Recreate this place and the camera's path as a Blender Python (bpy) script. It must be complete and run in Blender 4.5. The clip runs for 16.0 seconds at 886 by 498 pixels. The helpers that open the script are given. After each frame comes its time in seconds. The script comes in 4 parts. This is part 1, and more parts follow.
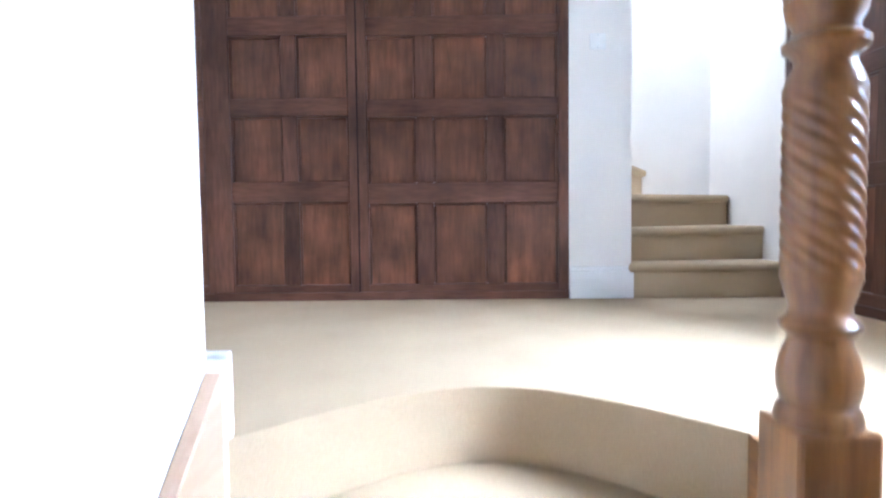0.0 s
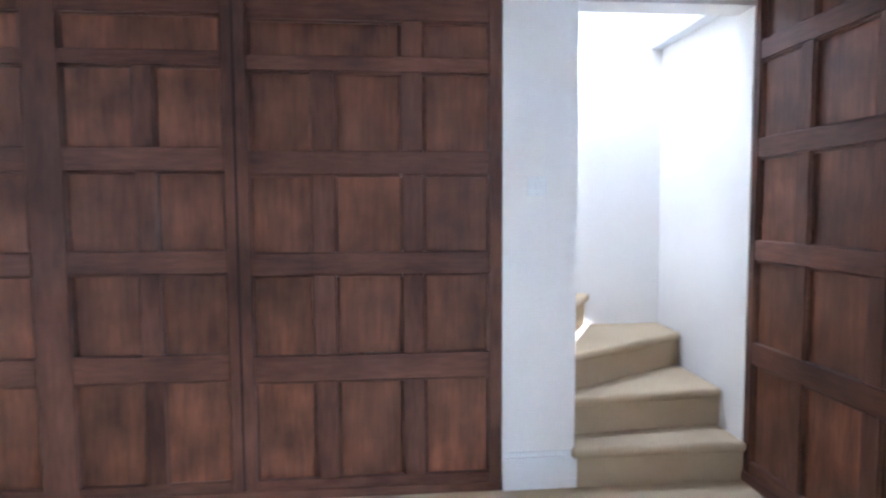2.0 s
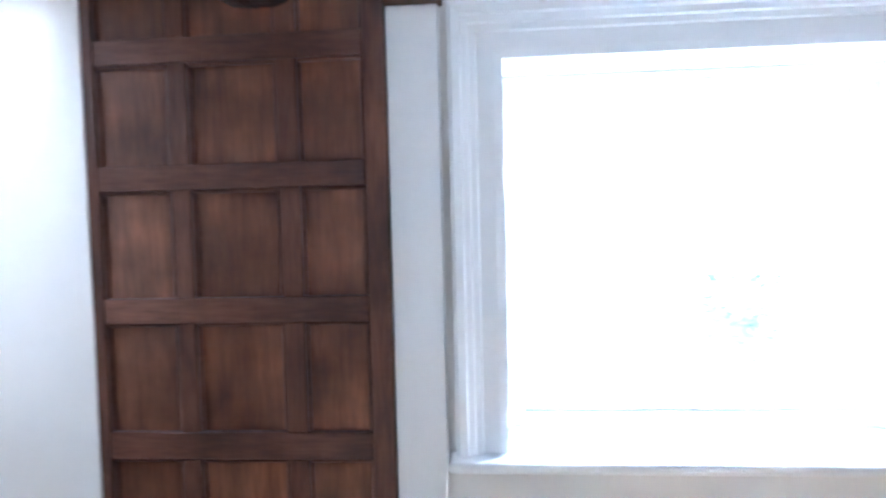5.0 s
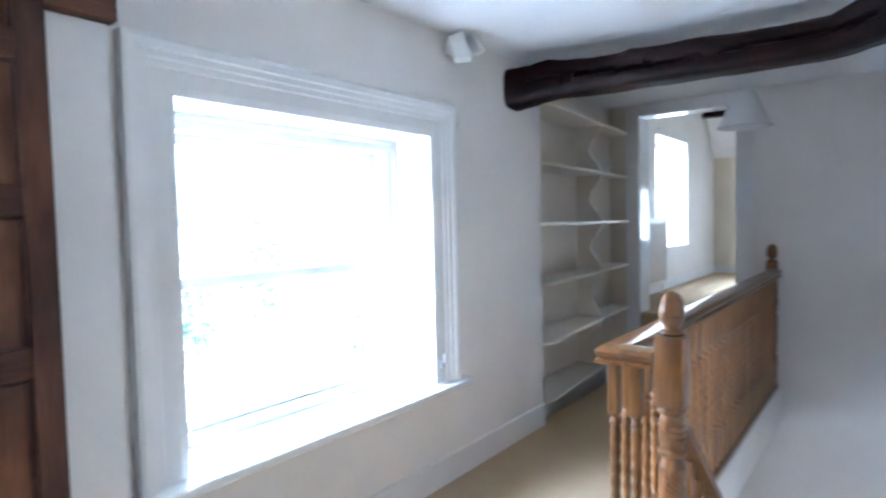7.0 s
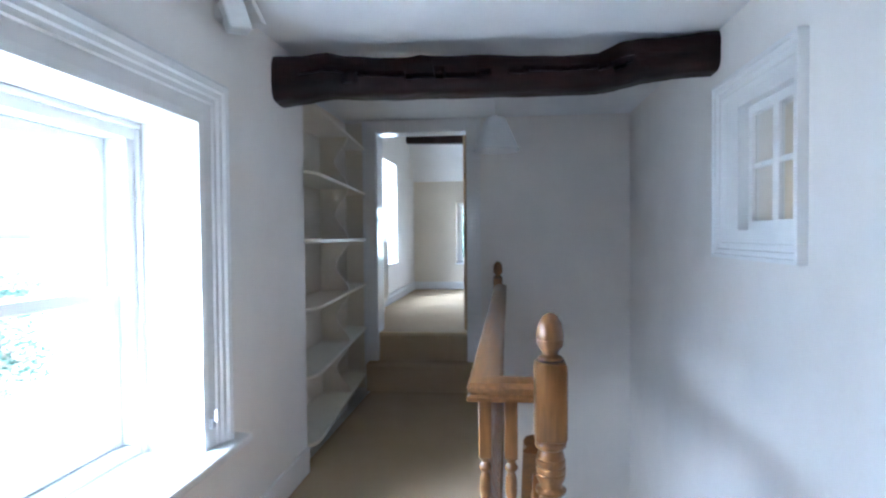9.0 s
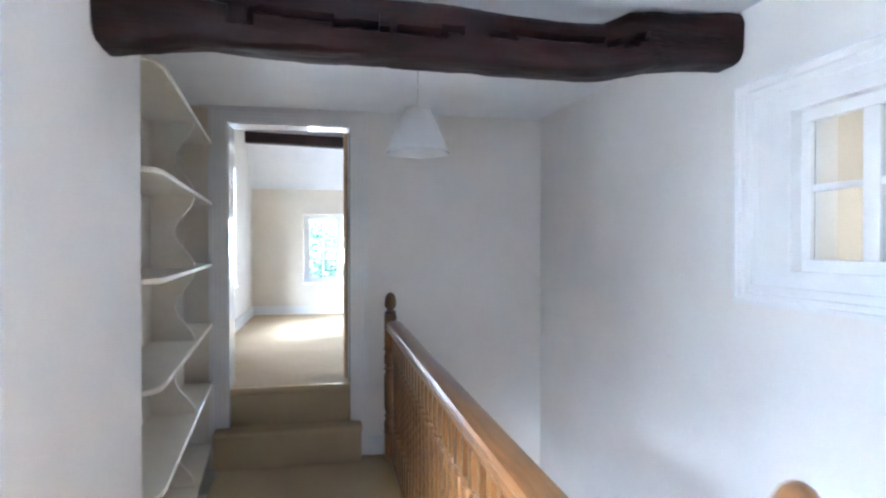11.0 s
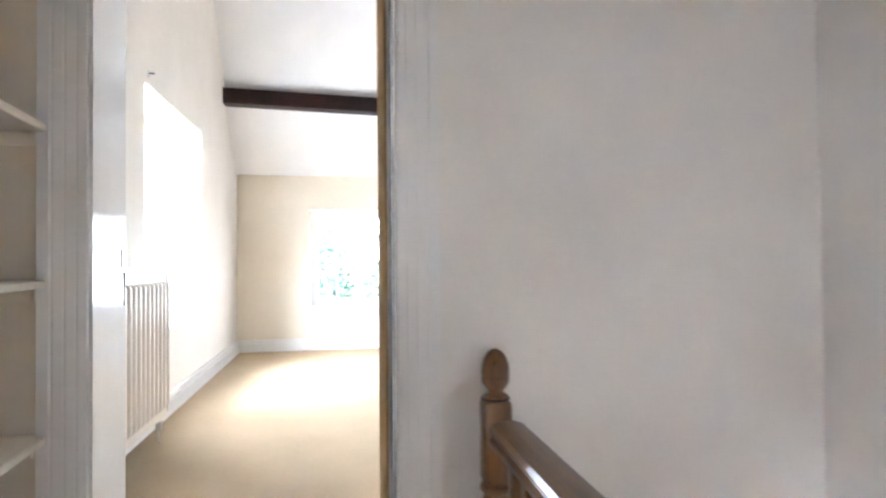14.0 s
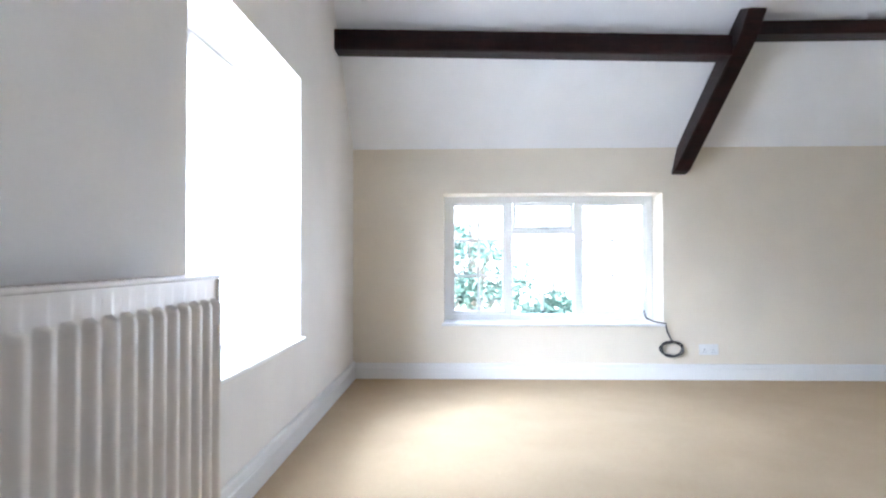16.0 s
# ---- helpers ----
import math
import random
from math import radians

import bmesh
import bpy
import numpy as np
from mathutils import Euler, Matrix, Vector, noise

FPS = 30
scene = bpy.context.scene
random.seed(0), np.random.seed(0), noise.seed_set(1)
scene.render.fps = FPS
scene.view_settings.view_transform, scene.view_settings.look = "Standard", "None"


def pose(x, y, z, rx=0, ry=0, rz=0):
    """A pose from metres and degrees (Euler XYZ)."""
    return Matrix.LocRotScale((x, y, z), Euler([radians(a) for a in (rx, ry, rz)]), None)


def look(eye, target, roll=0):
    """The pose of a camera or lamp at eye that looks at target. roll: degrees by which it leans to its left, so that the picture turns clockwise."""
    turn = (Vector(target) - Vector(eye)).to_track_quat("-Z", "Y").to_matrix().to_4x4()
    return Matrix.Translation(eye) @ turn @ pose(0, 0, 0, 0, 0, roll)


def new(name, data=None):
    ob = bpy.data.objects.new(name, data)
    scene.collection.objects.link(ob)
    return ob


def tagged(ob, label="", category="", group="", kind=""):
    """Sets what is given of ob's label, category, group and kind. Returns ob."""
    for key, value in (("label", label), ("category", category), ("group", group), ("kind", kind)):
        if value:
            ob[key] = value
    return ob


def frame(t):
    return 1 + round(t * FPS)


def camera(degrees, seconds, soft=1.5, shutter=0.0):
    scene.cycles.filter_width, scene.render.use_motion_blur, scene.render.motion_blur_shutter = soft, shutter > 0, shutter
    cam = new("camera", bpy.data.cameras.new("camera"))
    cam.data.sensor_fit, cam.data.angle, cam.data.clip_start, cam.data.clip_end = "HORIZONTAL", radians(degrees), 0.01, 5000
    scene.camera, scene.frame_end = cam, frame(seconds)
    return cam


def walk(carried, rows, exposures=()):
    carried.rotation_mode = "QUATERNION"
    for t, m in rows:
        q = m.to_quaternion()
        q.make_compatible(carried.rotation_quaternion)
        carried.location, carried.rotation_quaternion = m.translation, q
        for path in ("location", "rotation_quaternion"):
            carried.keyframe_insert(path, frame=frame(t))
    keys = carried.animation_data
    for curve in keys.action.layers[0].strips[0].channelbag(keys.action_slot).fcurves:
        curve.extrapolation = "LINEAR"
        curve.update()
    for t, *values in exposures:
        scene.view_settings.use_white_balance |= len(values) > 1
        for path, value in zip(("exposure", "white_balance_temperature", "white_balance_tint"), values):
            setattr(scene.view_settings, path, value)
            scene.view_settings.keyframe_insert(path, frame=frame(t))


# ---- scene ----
cam = camera(74.5, 16.0, soft=2.2, shutter=0.5)

PATH = [
    (0, (-0.616, -3.165, 0.441), (-0.658, -1.168, 0.337), -0.7),
    (0.5, (-0.568, -3.018, 0.661), (-0.632, -1.022, 0.537), -0.6),
    (1, (-0.552, -2.852, 0.848), (-0.634, -0.858, 0.719), -0.4),
    (1.5, (-0.545, -2.707, 1.086), (-0.58, -0.713, 0.934), -0.1),
    (2, (-0.48, -2.536, 1.274), (-0.31, -0.548, 1.136), -0.3),
    (2.5, (-0.471, -2.38, 1.35), (-0.046, -0.431, 1.218), -0.4),
    (3, (-0.507, -2.157, 1.415), (0.383, -0.371, 1.273), -0.4),
    (3.5, (-0.5, -2.062, 1.434), (0.762, -0.516, 1.298), -0.8),
    (4, (-0.623, -1.917, 1.45), (0.97, -0.713, 1.34), -1.6),
    (4.5, (-0.699, -1.684, 1.459), (1.149, -0.932, 1.319), -1.4),
    (5, (-0.774, -1.361, 1.356), (1.219, -1.217, 1.272), -1.4),
    (5.2, (-0.788, -1.194, 1.273), (1.208, -1.315, 1.232), -1.9),
    (7.3, (-0.746, -0.362, 1.476), (0.308, -2.059, 1.383), -0.8),
    (7.5, (-0.686, -0.345, 1.482), (0.248, -2.112, 1.402), -0.7),
    (8, (-0.518, -0.371, 1.485), (0.134, -2.26, 1.419), -0.6),
    (8.5, (-0.284, -0.47, 1.462), (0.155, -2.42, 1.407), -0.5),
    (9, (-0.034, -0.61, 1.441), (0.19, -2.597, 1.394), -0.5),
    (9.5, (0.202, -0.829, 1.425), (0.251, -2.828, 1.387), -0.3),
    (12, (0.545, -2.439, 1.618), (-0.017, -4.359, 1.617), -0.2),
    (12.5, (0.528, -2.882, 1.577), (-0.057, -4.794, 1.582), -0.3),
    (13, (0.485, -3.36, 1.52), (-0.08, -5.279, 1.534), -0.5),
    (13.5, (0.47, -3.775, 1.488), (0.016, -5.723, 1.51), -0.6),
    (14, (0.512, -4.242, 1.468), (0.171, -6.212, 1.502), -0.5),
    (14.5, (0.566, -4.664, 1.444), (0.345, -6.651, 1.483), -0.7),
    (15, (0.622, -5.12, 1.442), (0.553, -7.118, 1.485), -0.4),
    (15.5, (0.664, -5.533, 1.446), (0.724, -7.532, 1.492), -0.3),
    (16, (0.718, -5.874, 1.483), (0.779, -7.872, 1.514), -0.1),
]
walk(cam, [(t, look(eye, target, roll)) for t, eye, target, roll in PATH],
     exposures=((0.0, 4.3, 4900, 12), (1.0, 3.75, 4850, 13), (2.0, 4.0, 4850, 13), (3.5, 4.5, 4900, 12), (5.2, 4.0, 4700, 12), (7.3, 3.62, 4800, 9), (8.4, 3.4, 4800, 9),
                (9.7, 3.5, 4850, 9), (12.0, 4.65, 5300, 13), (13.5, 4.7, 5650, 14), (14.5, 4.5, 5700, 14), (15.2, 4.05, 5400, 14), (16.0, 3.7, 5350, 14)))

SKY = 0.15
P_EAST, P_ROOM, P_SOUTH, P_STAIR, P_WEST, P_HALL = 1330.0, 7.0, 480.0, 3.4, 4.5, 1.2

# ---- world and light ----
world = bpy.data.worlds.new("world")
scene.world = world
world.use_nodes = True
wn = world.node_tree
sky = wn.nodes.new("ShaderNodeTexSky")
sky.sky_type = "NISHITA"
sky.sun_disc = False
sky.sun_elevation = radians(48)
sky.sun_rotation = radians(301)
sky.air_density, sky.dust_density = 1.0, 3.0
wn.links.new(sky.outputs[0], wn.nodes["Background"].inputs[0])
wn.nodes["Background"].inputs[1].default_value = SKY

sun_data = bpy.data.lights.new("sun", "SUN")
sun_data.energy, sun_data.angle, sun_data.color = 5.0, radians(3), (1.0, 0.95, 0.88)
new("sun", sun_data).matrix_world = look((-25, 15, 33), (0, 0, 0))


def stand_in_lamp(name, x, y, z, w, h, toward, power):
    """An added area lamp that stands in for the sky's light."""
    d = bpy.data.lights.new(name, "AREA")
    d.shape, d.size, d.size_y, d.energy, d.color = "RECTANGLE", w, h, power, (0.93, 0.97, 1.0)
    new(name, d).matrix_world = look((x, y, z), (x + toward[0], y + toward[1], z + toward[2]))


# Large panel added out over the yard in place of the bright eastern sky.
stand_in_lamp("sky_light", 6.0, -0.3, 6.3, 12.6, 6.2, (-1, 0, 0), P_EAST)
# Unseen fill lamp at an invented hall window, added to brighten the stairwell.
stand_in_lamp("sky_light", 1.72, -3.45, -1.25, 1.1, 1.4, (-1, 0, 0), P_HALL)
stand_in_lamp("sky_light", 2.0, -8.35, 2.0, 1.6, 1.8, (-1, 0, -0.5), P_ROOM)
# Panel added behind the trees in place of the southern sky.
stand_in_lamp("sky_light", 0, -24.0, 6.0, 24.0, 10.0, (0, 1, 0), P_SOUTH)
# Unseen lamp hung in the closed stair shaft, for daylight supposed from upstairs.
stand_in_lamp("sky_light", 0.35, 0.5, 3.5, 0.8, 0.7, (0.1, 0, -1), P_STAIR)
# Unseen lamp inside the closed passage, added for daylight supposed there.
stand_in_lamp("sky_light", -3.0, 1.1, 1.5, 0.8, 1.2, (0.3, -1, -0.2), P_WEST)


# ---- materials ----
def material(name, base, rough=0.6, second=None, scale=6.0, stretch=(1, 1, 1), grain=40.0, bump=0.1, bump_dist=0.002,
             metallic=0.0, per_piece=0.0, coat=0.0, mix_low=0.35, mix_high=0.65, fine=0.5, spec=0.5, rvar=0.08, blotch=0.03, blotch_scale=2.5):
    """A paint, wood or cloth: two scales of noise in the colour and in the relief."""
    m = bpy.data.materials.new(name)
    m.use_nodes = True
    nt = m.node_tree
    n, link = nt.nodes, nt.links.new
    b = n["Principled BSDF"]
    b.inputs["Metallic"].default_value = metallic
    b.inputs["Coat Weight"].default_value = coat
    b.inputs["Coat Roughness"].default_value = 0.15
    b.inputs["Specular IOR Level"].default_value = spec
    tc = n.new("ShaderNodeTexCoord")
    mp = n.new("ShaderNodeMapping")
    mp.inputs["Scale"].default_value = stretch
    link(tc.outputs["Object"], mp.inputs["Vector"])
    info = n.new("ShaderNodeObjectInfo")
    off = n.new("ShaderNodeVectorMath")
    off.operation = "ADD"
    sc = n.new("ShaderNodeMath")
    sc.operation = "MULTIPLY"
    sc.inputs[1].default_value = 37.0 if per_piece else 0.0
    link(info.outputs["Random"], sc.inputs[0])
    link(mp.outputs[0], off.inputs[0])
    link(sc.outputs[0], off.inputs[1])
    big = n.new("ShaderNodeTexNoise")
    big.inputs["Scale"].default_value, big.inputs["Detail"].default_value = scale, 5.0
    small = n.new("ShaderNodeTexNoise")
    small.inputs["Scale"].default_value, small.inputs["Detail"].default_value = grain, 4.0
    link(off.outputs[0], big.inputs["Vector"])
    link(off.outputs[0], small.inputs["Vector"])
    mixv = n.new("ShaderNodeMix")
    mixv.inputs[0].default_value = fine
    link(big.outputs["Fac"], mixv.inputs[2])
    link(small.outputs["Fac"], mixv.inputs[3])
    ramp = n.new("ShaderNodeValToRGB")
    second = second or tuple(c * 0.92 for c in base)
    ramp.color_ramp.elements[0].position, ramp.color_ramp.elements[0].color = mix_low, (*second, 1)
    ramp.color_ramp.elements[1].position, ramp.color_ramp.elements[1].color = mix_high, (*base, 1)
    link(mixv.outputs[0], ramp.inputs[0])
    hsv = n.new("ShaderNodeHueSaturation")
    val = n.new("ShaderNodeMapRange")
    val.inputs[3].default_value, val.inputs[4].default_value = 1 - per_piece, 1 + per_piece
    link(info.outputs["Random"], val.inputs[0])
    patch = n.new("ShaderNodeTexNoise")
    patch.inputs["Scale"].default_value, patch.inputs["Detail"].default_value = blotch_scale, 3.0
    shift = n.new("ShaderNodeVectorMath")
    shift.operation = "ADD"
    link(tc.outputs["Object"], shift.inputs[0])
    link(sc.outputs[0], shift.inputs[1])
    link(shift.outputs[0], patch.inputs["Vector"])
    pr = n.new("ShaderNodeMapRange")
    pr.inputs[1].default_value, pr.inputs[2].default_value = 0.3, 0.7
    pr.inputs[3].default_value, pr.inputs[4].default_value = 1 - blotch, 1 + blotch
    link(patch.outputs["Fac"], pr.inputs[0])
    mul = n.new("ShaderNodeMath")
    mul.operation = "MULTIPLY"
    link(val.outputs[0], mul.inputs[0])
    link(pr.outputs[0], mul.inputs[1])
    link(mul.outputs[0], hsv.inputs["Value"])
    link(ramp.outputs[0], hsv.inputs["Color"])
    link(hsv.outputs[0], b.inputs["Base Color"])
    rr = n.new("ShaderNodeMapRange")
    rr.inputs[3].default_value, rr.inputs[4].default_value = max(0.03, rough - rvar), min(1, rough + rvar)
    link(mixv.outputs[0], rr.inputs[0])
    link(rr.outputs[0], b.inputs["Roughness"])
    bp = n.new("ShaderNodeBump")
    bp.inputs["Strength"].default_value, bp.inputs["Distance"].default_value = bump, bump_dist
    link(mixv.outputs[0], bp.inputs["Height"])
    link(bp.outputs[0], b.inputs["Normal"])
    return m


wall_paint = material("wall_paint", (0.835, 0.80, 0.75), 0.7, (0.805, 0.77, 0.72), 1.6, grain=60, bump=0.25, bump_dist=0.004, fine=0.3)
cream_paint = material("cream_paint", (0.79, 0.72, 0.60), 0.7, (0.75, 0.68, 0.56), 1.6, grain=60, bump=0.2, bump_dist=0.004, fine=0.3)
ceiling_paint = material("ceiling_paint", (0.87, 0.87, 0.87), 0.8, (0.845, 0.845, 0.85), 1.2, grain=50, bump=0.2, bump_dist=0.004, fine=0.3)
gloss_white = material("gloss_white", (0.82, 0.815, 0.80), 0.30, (0.805, 0.80, 0.78), 3, grain=30, bump=0.03, rvar=0.02)
lining_gloss = material("lining_gloss", (0.82, 0.815, 0.80), 0.10, (0.81, 0.80, 0.785), 3, grain=20, bump=0.015, rvar=0.02)
shelf_white = material("shelf_white", (0.81, 0.745, 0.62), 0.4, (0.78, 0.71, 0.58), 3, grain=30, bump=0.03, rvar=0.02)
carpet = material("carpet", (0.56, 0.435, 0.28), 0.97, (0.45, 0.34, 0.21), 3.0, grain=330, bump=0.9, bump_dist=0.006, fine=0.72, spec=0.1, blotch=0.03, blotch_scale=1.6)
dark_oak_frame = material("dark_oak_frame", (0.140, 0.062, 0.038), 0.46, (0.070, 0.029, 0.018), 1.6, (6, 6, 0.9), 10, bump=0.3, per_piece=0.14, spec=0.3, blotch=0.4, blotch_scale=3.0)
dark_oak = material("dark_oak", (0.182, 0.075, 0.038), 0.42, (0.080, 0.031, 0.017), 1.6, (9, 9, 1.1), 6, bump=0.25, per_piece=0.2, mix_low=0.34, mix_high=0.68, fine=0.45, spec=0.35, blotch=0.42, blotch_scale=5.5)
dark_oak_rail = material("dark_oak_rail", (0.134, 0.059, 0.036), 0.46, (0.066, 0.027, 0.017), 1.6, (1.0, 1.0, 7), 10, bump=0.3, per_piece=0.12, spec=0.3, blotch=0.4, blotch_scale=3.0)
oak = material("oak", (0.275, 0.125, 0.037), 0.3, (0.128, 0.055, 0.018), 3, (7, 7, 0.7), 9, bump=0.15, coat=0.3, per_piece=0.1, blotch=0.15, blotch_scale=6)
oak_rail = material("oak_rail", (0.275, 0.125, 0.037), 0.3, (0.128, 0.055, 0.018), 3, (7, 0.7, 7), 9, bump=0.15, coat=0.4)
string_oak = material("string_oak", (0.46, 0.32, 0.215), 0.5, (0.38, 0.25, 0.155), 3, (7, 1.0, 4), 9, bump=0.15)
raw_wood = material("raw_wood", (0.55, 0.36, 0.18), 0.6, (0.42, 0.26, 0.12), 3, (9, 9, 0.8), 12, bump=0.2)
beam_wood = material("beam_wood", (0.022, 0.0065, 0.0058), 0.46, (0.007, 0.0026, 0.0028), 3, (0.8, 7, 7), 10, bump=0.7, bump_dist=0.008, spec=0.22, blotch=0.4, blotch_scale=5)
white_plastic = material("white_plastic", (0.82, 0.82, 0.80), 0.35, grain=20, bump=0.02)
rad_paint = material("rad_paint", (0.80, 0.74, 0.665), 0.32, (0.78, 0.715, 0.635), 3, grain=25, bump=0.03, rvar=0.02)
shade_cloth = material("shade_cloth", (0.70, 0.69, 0.67), 0.8, (0.67, 0.66, 0.64), 5, grain=200, bump=0.2)
lining_grey = material("lining_grey", (0.60, 0.59, 0.58), 0.10, (0.58, 0.57, 0.56), 5, grain=30, bump=0.01, rvar=0.02)
brass = material("brass", (0.70, 0.55, 0.28), 0.3, metallic=1.0)
steel = material("steel", (0.6, 0.6, 0.6), 0.3, metallic=1.0)
black_cable = material("black_cable", (0.02, 0.02, 0.022), 0.5)
plaster_out = material("plaster_out", (0.62, 0.60, 0.56), 0.9, grain=30, bump=0.3)
gravel = material("gravel", (0.60, 0.57, 0.51), 0.95, (0.46, 0.43, 0.38), 0.6, grain=12, bump=0.6, bump_dist=0.05)
leaf_mat = material("leaf_mat", (0.065, 0.12, 0.085), 0.45, (0.035, 0.075, 0.05), 1.5, grain=9, bump=0.1)
bark = material("bark", (0.26, 0.21, 0.16), 0.9, (0.16, 0.12, 0.09), 3, (6, 6, 1), 10, bump=0.8, bump_dist=0.02)

glass = bpy.data.materials.new("glass")
glass.use_nodes = True
gb = glass.node_tree.nodes["Principled BSDF"]
gb.inputs["Transmission Weight"].default_value = 1.0
gb.inputs["Roughness"].default_value = 0.0
gb.inputs["IOR"].default_value = 1.45
gb.inputs["Base Color"].default_value = (0.97, 0.99, 0.98, 1)


# ---- mesh helpers ----
def box(bm, x0, x1, y0, y1, z0, z1):
    x0, x1 = min(x0, x1), max(x0, x1)
    y0, y1 = min(y0, y1), max(y0, y1)
    z0, z1 = min(z0, z1), max(z0, z1)
    v = [bm.verts.new((x, y, z)) for x in (x0, x1) for y in (y0, y1) for z in (z0, z1)]
    for a, b, c, d in ((0, 1, 3, 2), (4, 6, 7, 5), (0, 4, 5, 1), (2, 3, 7, 6), (0, 2, 6, 4), (1, 5, 7, 3)):
        bm.faces.new((v[a], v[b], v[c], v[d]))
    return bm


def boxes(*many):
    bm = bmesh.new()
    for b in many:
        box(bm, *b)
    return bm


def bevel(bm, width, segments=2):
    bmesh.ops.bevel(bm, geom=bm.edges[:], offset=width, segments=segments, affect="EDGES", profile=0.5)
    return bm


def bbox(*b, w=0.004, s=2):
    return bevel(boxes(b), w, s)


def prism(outline, axis, a, b):
    """A prism: an outline of pairs in the plane across axis, from a to b along it."""
    bm = bmesh.new()

    def at(p, t):
        return {"x": (t, p[0], p[1]), "y": (p[0], t, p[1]), "z": (p[0], p[1], t)}[axis]
    lo = [bm.verts.new(at(p, a)) for p in outline]
    hi = [bm.verts.new(at(p, b)) for p in outline]
    bm.faces.new(lo)
    bm.faces.new(list(reversed(hi)))
    for i in range(len(outline)):
        j = (i + 1) % len(outline)
        bm.faces.new((lo[j], lo[i], hi[i], hi[j]))
    bmesh.ops.recalc_face_normals(bm, faces=bm.faces[:])
    return bm


def sweep(path, outline, closed=False):
    """Sweeps an outline (u across, v up) along a path of (place, across) pairs."""
    bm = bmesh.new()
    rings = []
    for place, across, up in path:
        p, a, u = Vector(place), Vector(across), Vector(up)
        rings.append([bm.verts.new(p + a * s + u * t) for s, t in outline])
    n = len(outline)
    for r0, r1 in zip(rings, rings[1:] + (rings[:1] if closed else [])):
        for i in range(n):
            j = (i + 1) % n
            bm.faces.new((r0[i], r0[j], r1[j], r1[i]))
    if not closed:
        bm.faces.new(list(reversed(rings[0])))
        bm.faces.new(rings[-1])
    bmesh.ops.recalc_face_normals(bm, faces=bm.faces[:])
    return bm


def lathe(profile, seg=16, x=0.0, y=0.0, capped=True):
    bm = bmesh.new()
    rings = [[bm.verts.new((x + r * math.cos(2 * math.pi * i / seg), y + r * math.sin(2 * math.pi * i / seg), z)) for i in range(seg)] for r, z in profile]
    for a, b in zip(rings, rings[1:]):
        for i in range(seg):
            j = (i + 1) % seg
            bm.faces.new((a[i], a[j], b[j], b[i]))
    if capped:
        bm.faces.new(list(reversed(rings[0])))
        bm.faces.new(rings[-1])
    return bm


def twisted(r, z0, z1, turns, depth, seg=20, step=0.006, starts=2, x=0.0, y=0.0):
    """A barley-twist shaft."""
    n = max(8, int((z1 - z0) / step))
    bm = bmesh.new()
    rings = []
    for k in range(n + 1):
        f = k / n
        fade = min(1, f * 8, (1 - f) * 8)
        ring = []
        for i in range(seg):
            a = 2 * math.pi * i / seg
            rr = r * (1 - depth * fade * (0.5 - 0.5 * abs(math.cos(starts * (a - 2 * math.pi * turns * f) / 2)) * 2 + 0.5))
            ring.append(bm.verts.new((x + rr * math.cos(a), y + rr * math.sin(a), z0 + (z1 - z0) * f)))
        rings.append(ring)
    for a, b in zip(rings, rings[1:]):
        for i in range(seg):
            j = (i + 1) % seg
            bm.faces.new((a[i], a[j], b[j], b[i]))
    bm.faces.new(list(reversed(rings[0])))
    bm.faces.new(rings[-1])
    return bm


def joined(*many):
    out = bmesh.new()
    for bm in many:
        tmp = bpy.data.meshes.new("tmp")
        bm.to_mesh(tmp)
        bm.free()
        out.from_mesh(tmp)
        bpy.data.meshes.remove(tmp)
    return out


def part(name, bm, mat, parent=None, label="", smooth=False):
    """Links a bmesh as one mesh object, under a thing or a part where one is given."""
    me = bpy.data.meshes.new(name)
    bm.to_mesh(me)
    bm.free()
    me.materials.append(mat)
    if smooth:
        me.polygons.foreach_set("use_smooth", [True] * len(me.polygons))
        me.set_sharp_from_angle(angle=radians(40))
    ob = new(name, me)
    if parent:
        ob.parent = parent
        ob.matrix_parent_inverse = parent.matrix_world.inverted()
    if label:
        ob["label"] = label
    return ob


def thing(name, place, label, category, group=""):
    ob = new(name)
    ob.location = place
    ob.matrix_world = Matrix.Translation(place)
    return tagged(ob, label, category, group)


def setting(name, bm, mat, label="", category="", smooth=False):
    return tagged(part(name, bm, mat, smooth=smooth), label, category, kind="structure")


# ---- setting: floors and ceilings ----
EW = 1.2          # corridor's east wall
RE = 1.585        # room's east wall
RF = 0.52         # room's floor
DW = -6.0         # wall with the doorway
SW = -10.55       # room's south wall
WW = -1.115        # wall beside the stairs

# landing, with the hollow top edge of the stairs
arc = [(-1.08 + 1.08 * i / 40, -2.02 + 0.36 * math.sin(math.pi * i / 40)) for i in range(41)]
landing = [(-3.6, 0.02), (1.25, 0.02), (1.25, DW - 0.02), (0.02, DW - 0.02), (0.02, -2.36), (0.0, -2.02)] + list(reversed(arc))[1:] + [(-1.08, -2.125), (-3.6, -2.125)]
setting("floor", prism(landing, "z", -0.2, 0.0), carpet, "beige cut-pile carpet on the landing and corridor", "floor")
setting("floor_passage", boxes((-3.6, -2.6, 0.02, 1.3, -0.2, 0.0)), carpet, "beige carpet in the passage beyond the panelling", "floor")
setting("floor_room", boxes((-4.2, RE + 0.02, SW - 0.02, DW - 0.22, RF - 0.2, RF)), carpet, "beige carpet in the empty attic room", "floor")
setting("floor_hall", boxes((-1.3, 1.3, -6.2, -1.6, -2.85, -2.65)), carpet, "beige carpet in the hall below the stairs", "floor")

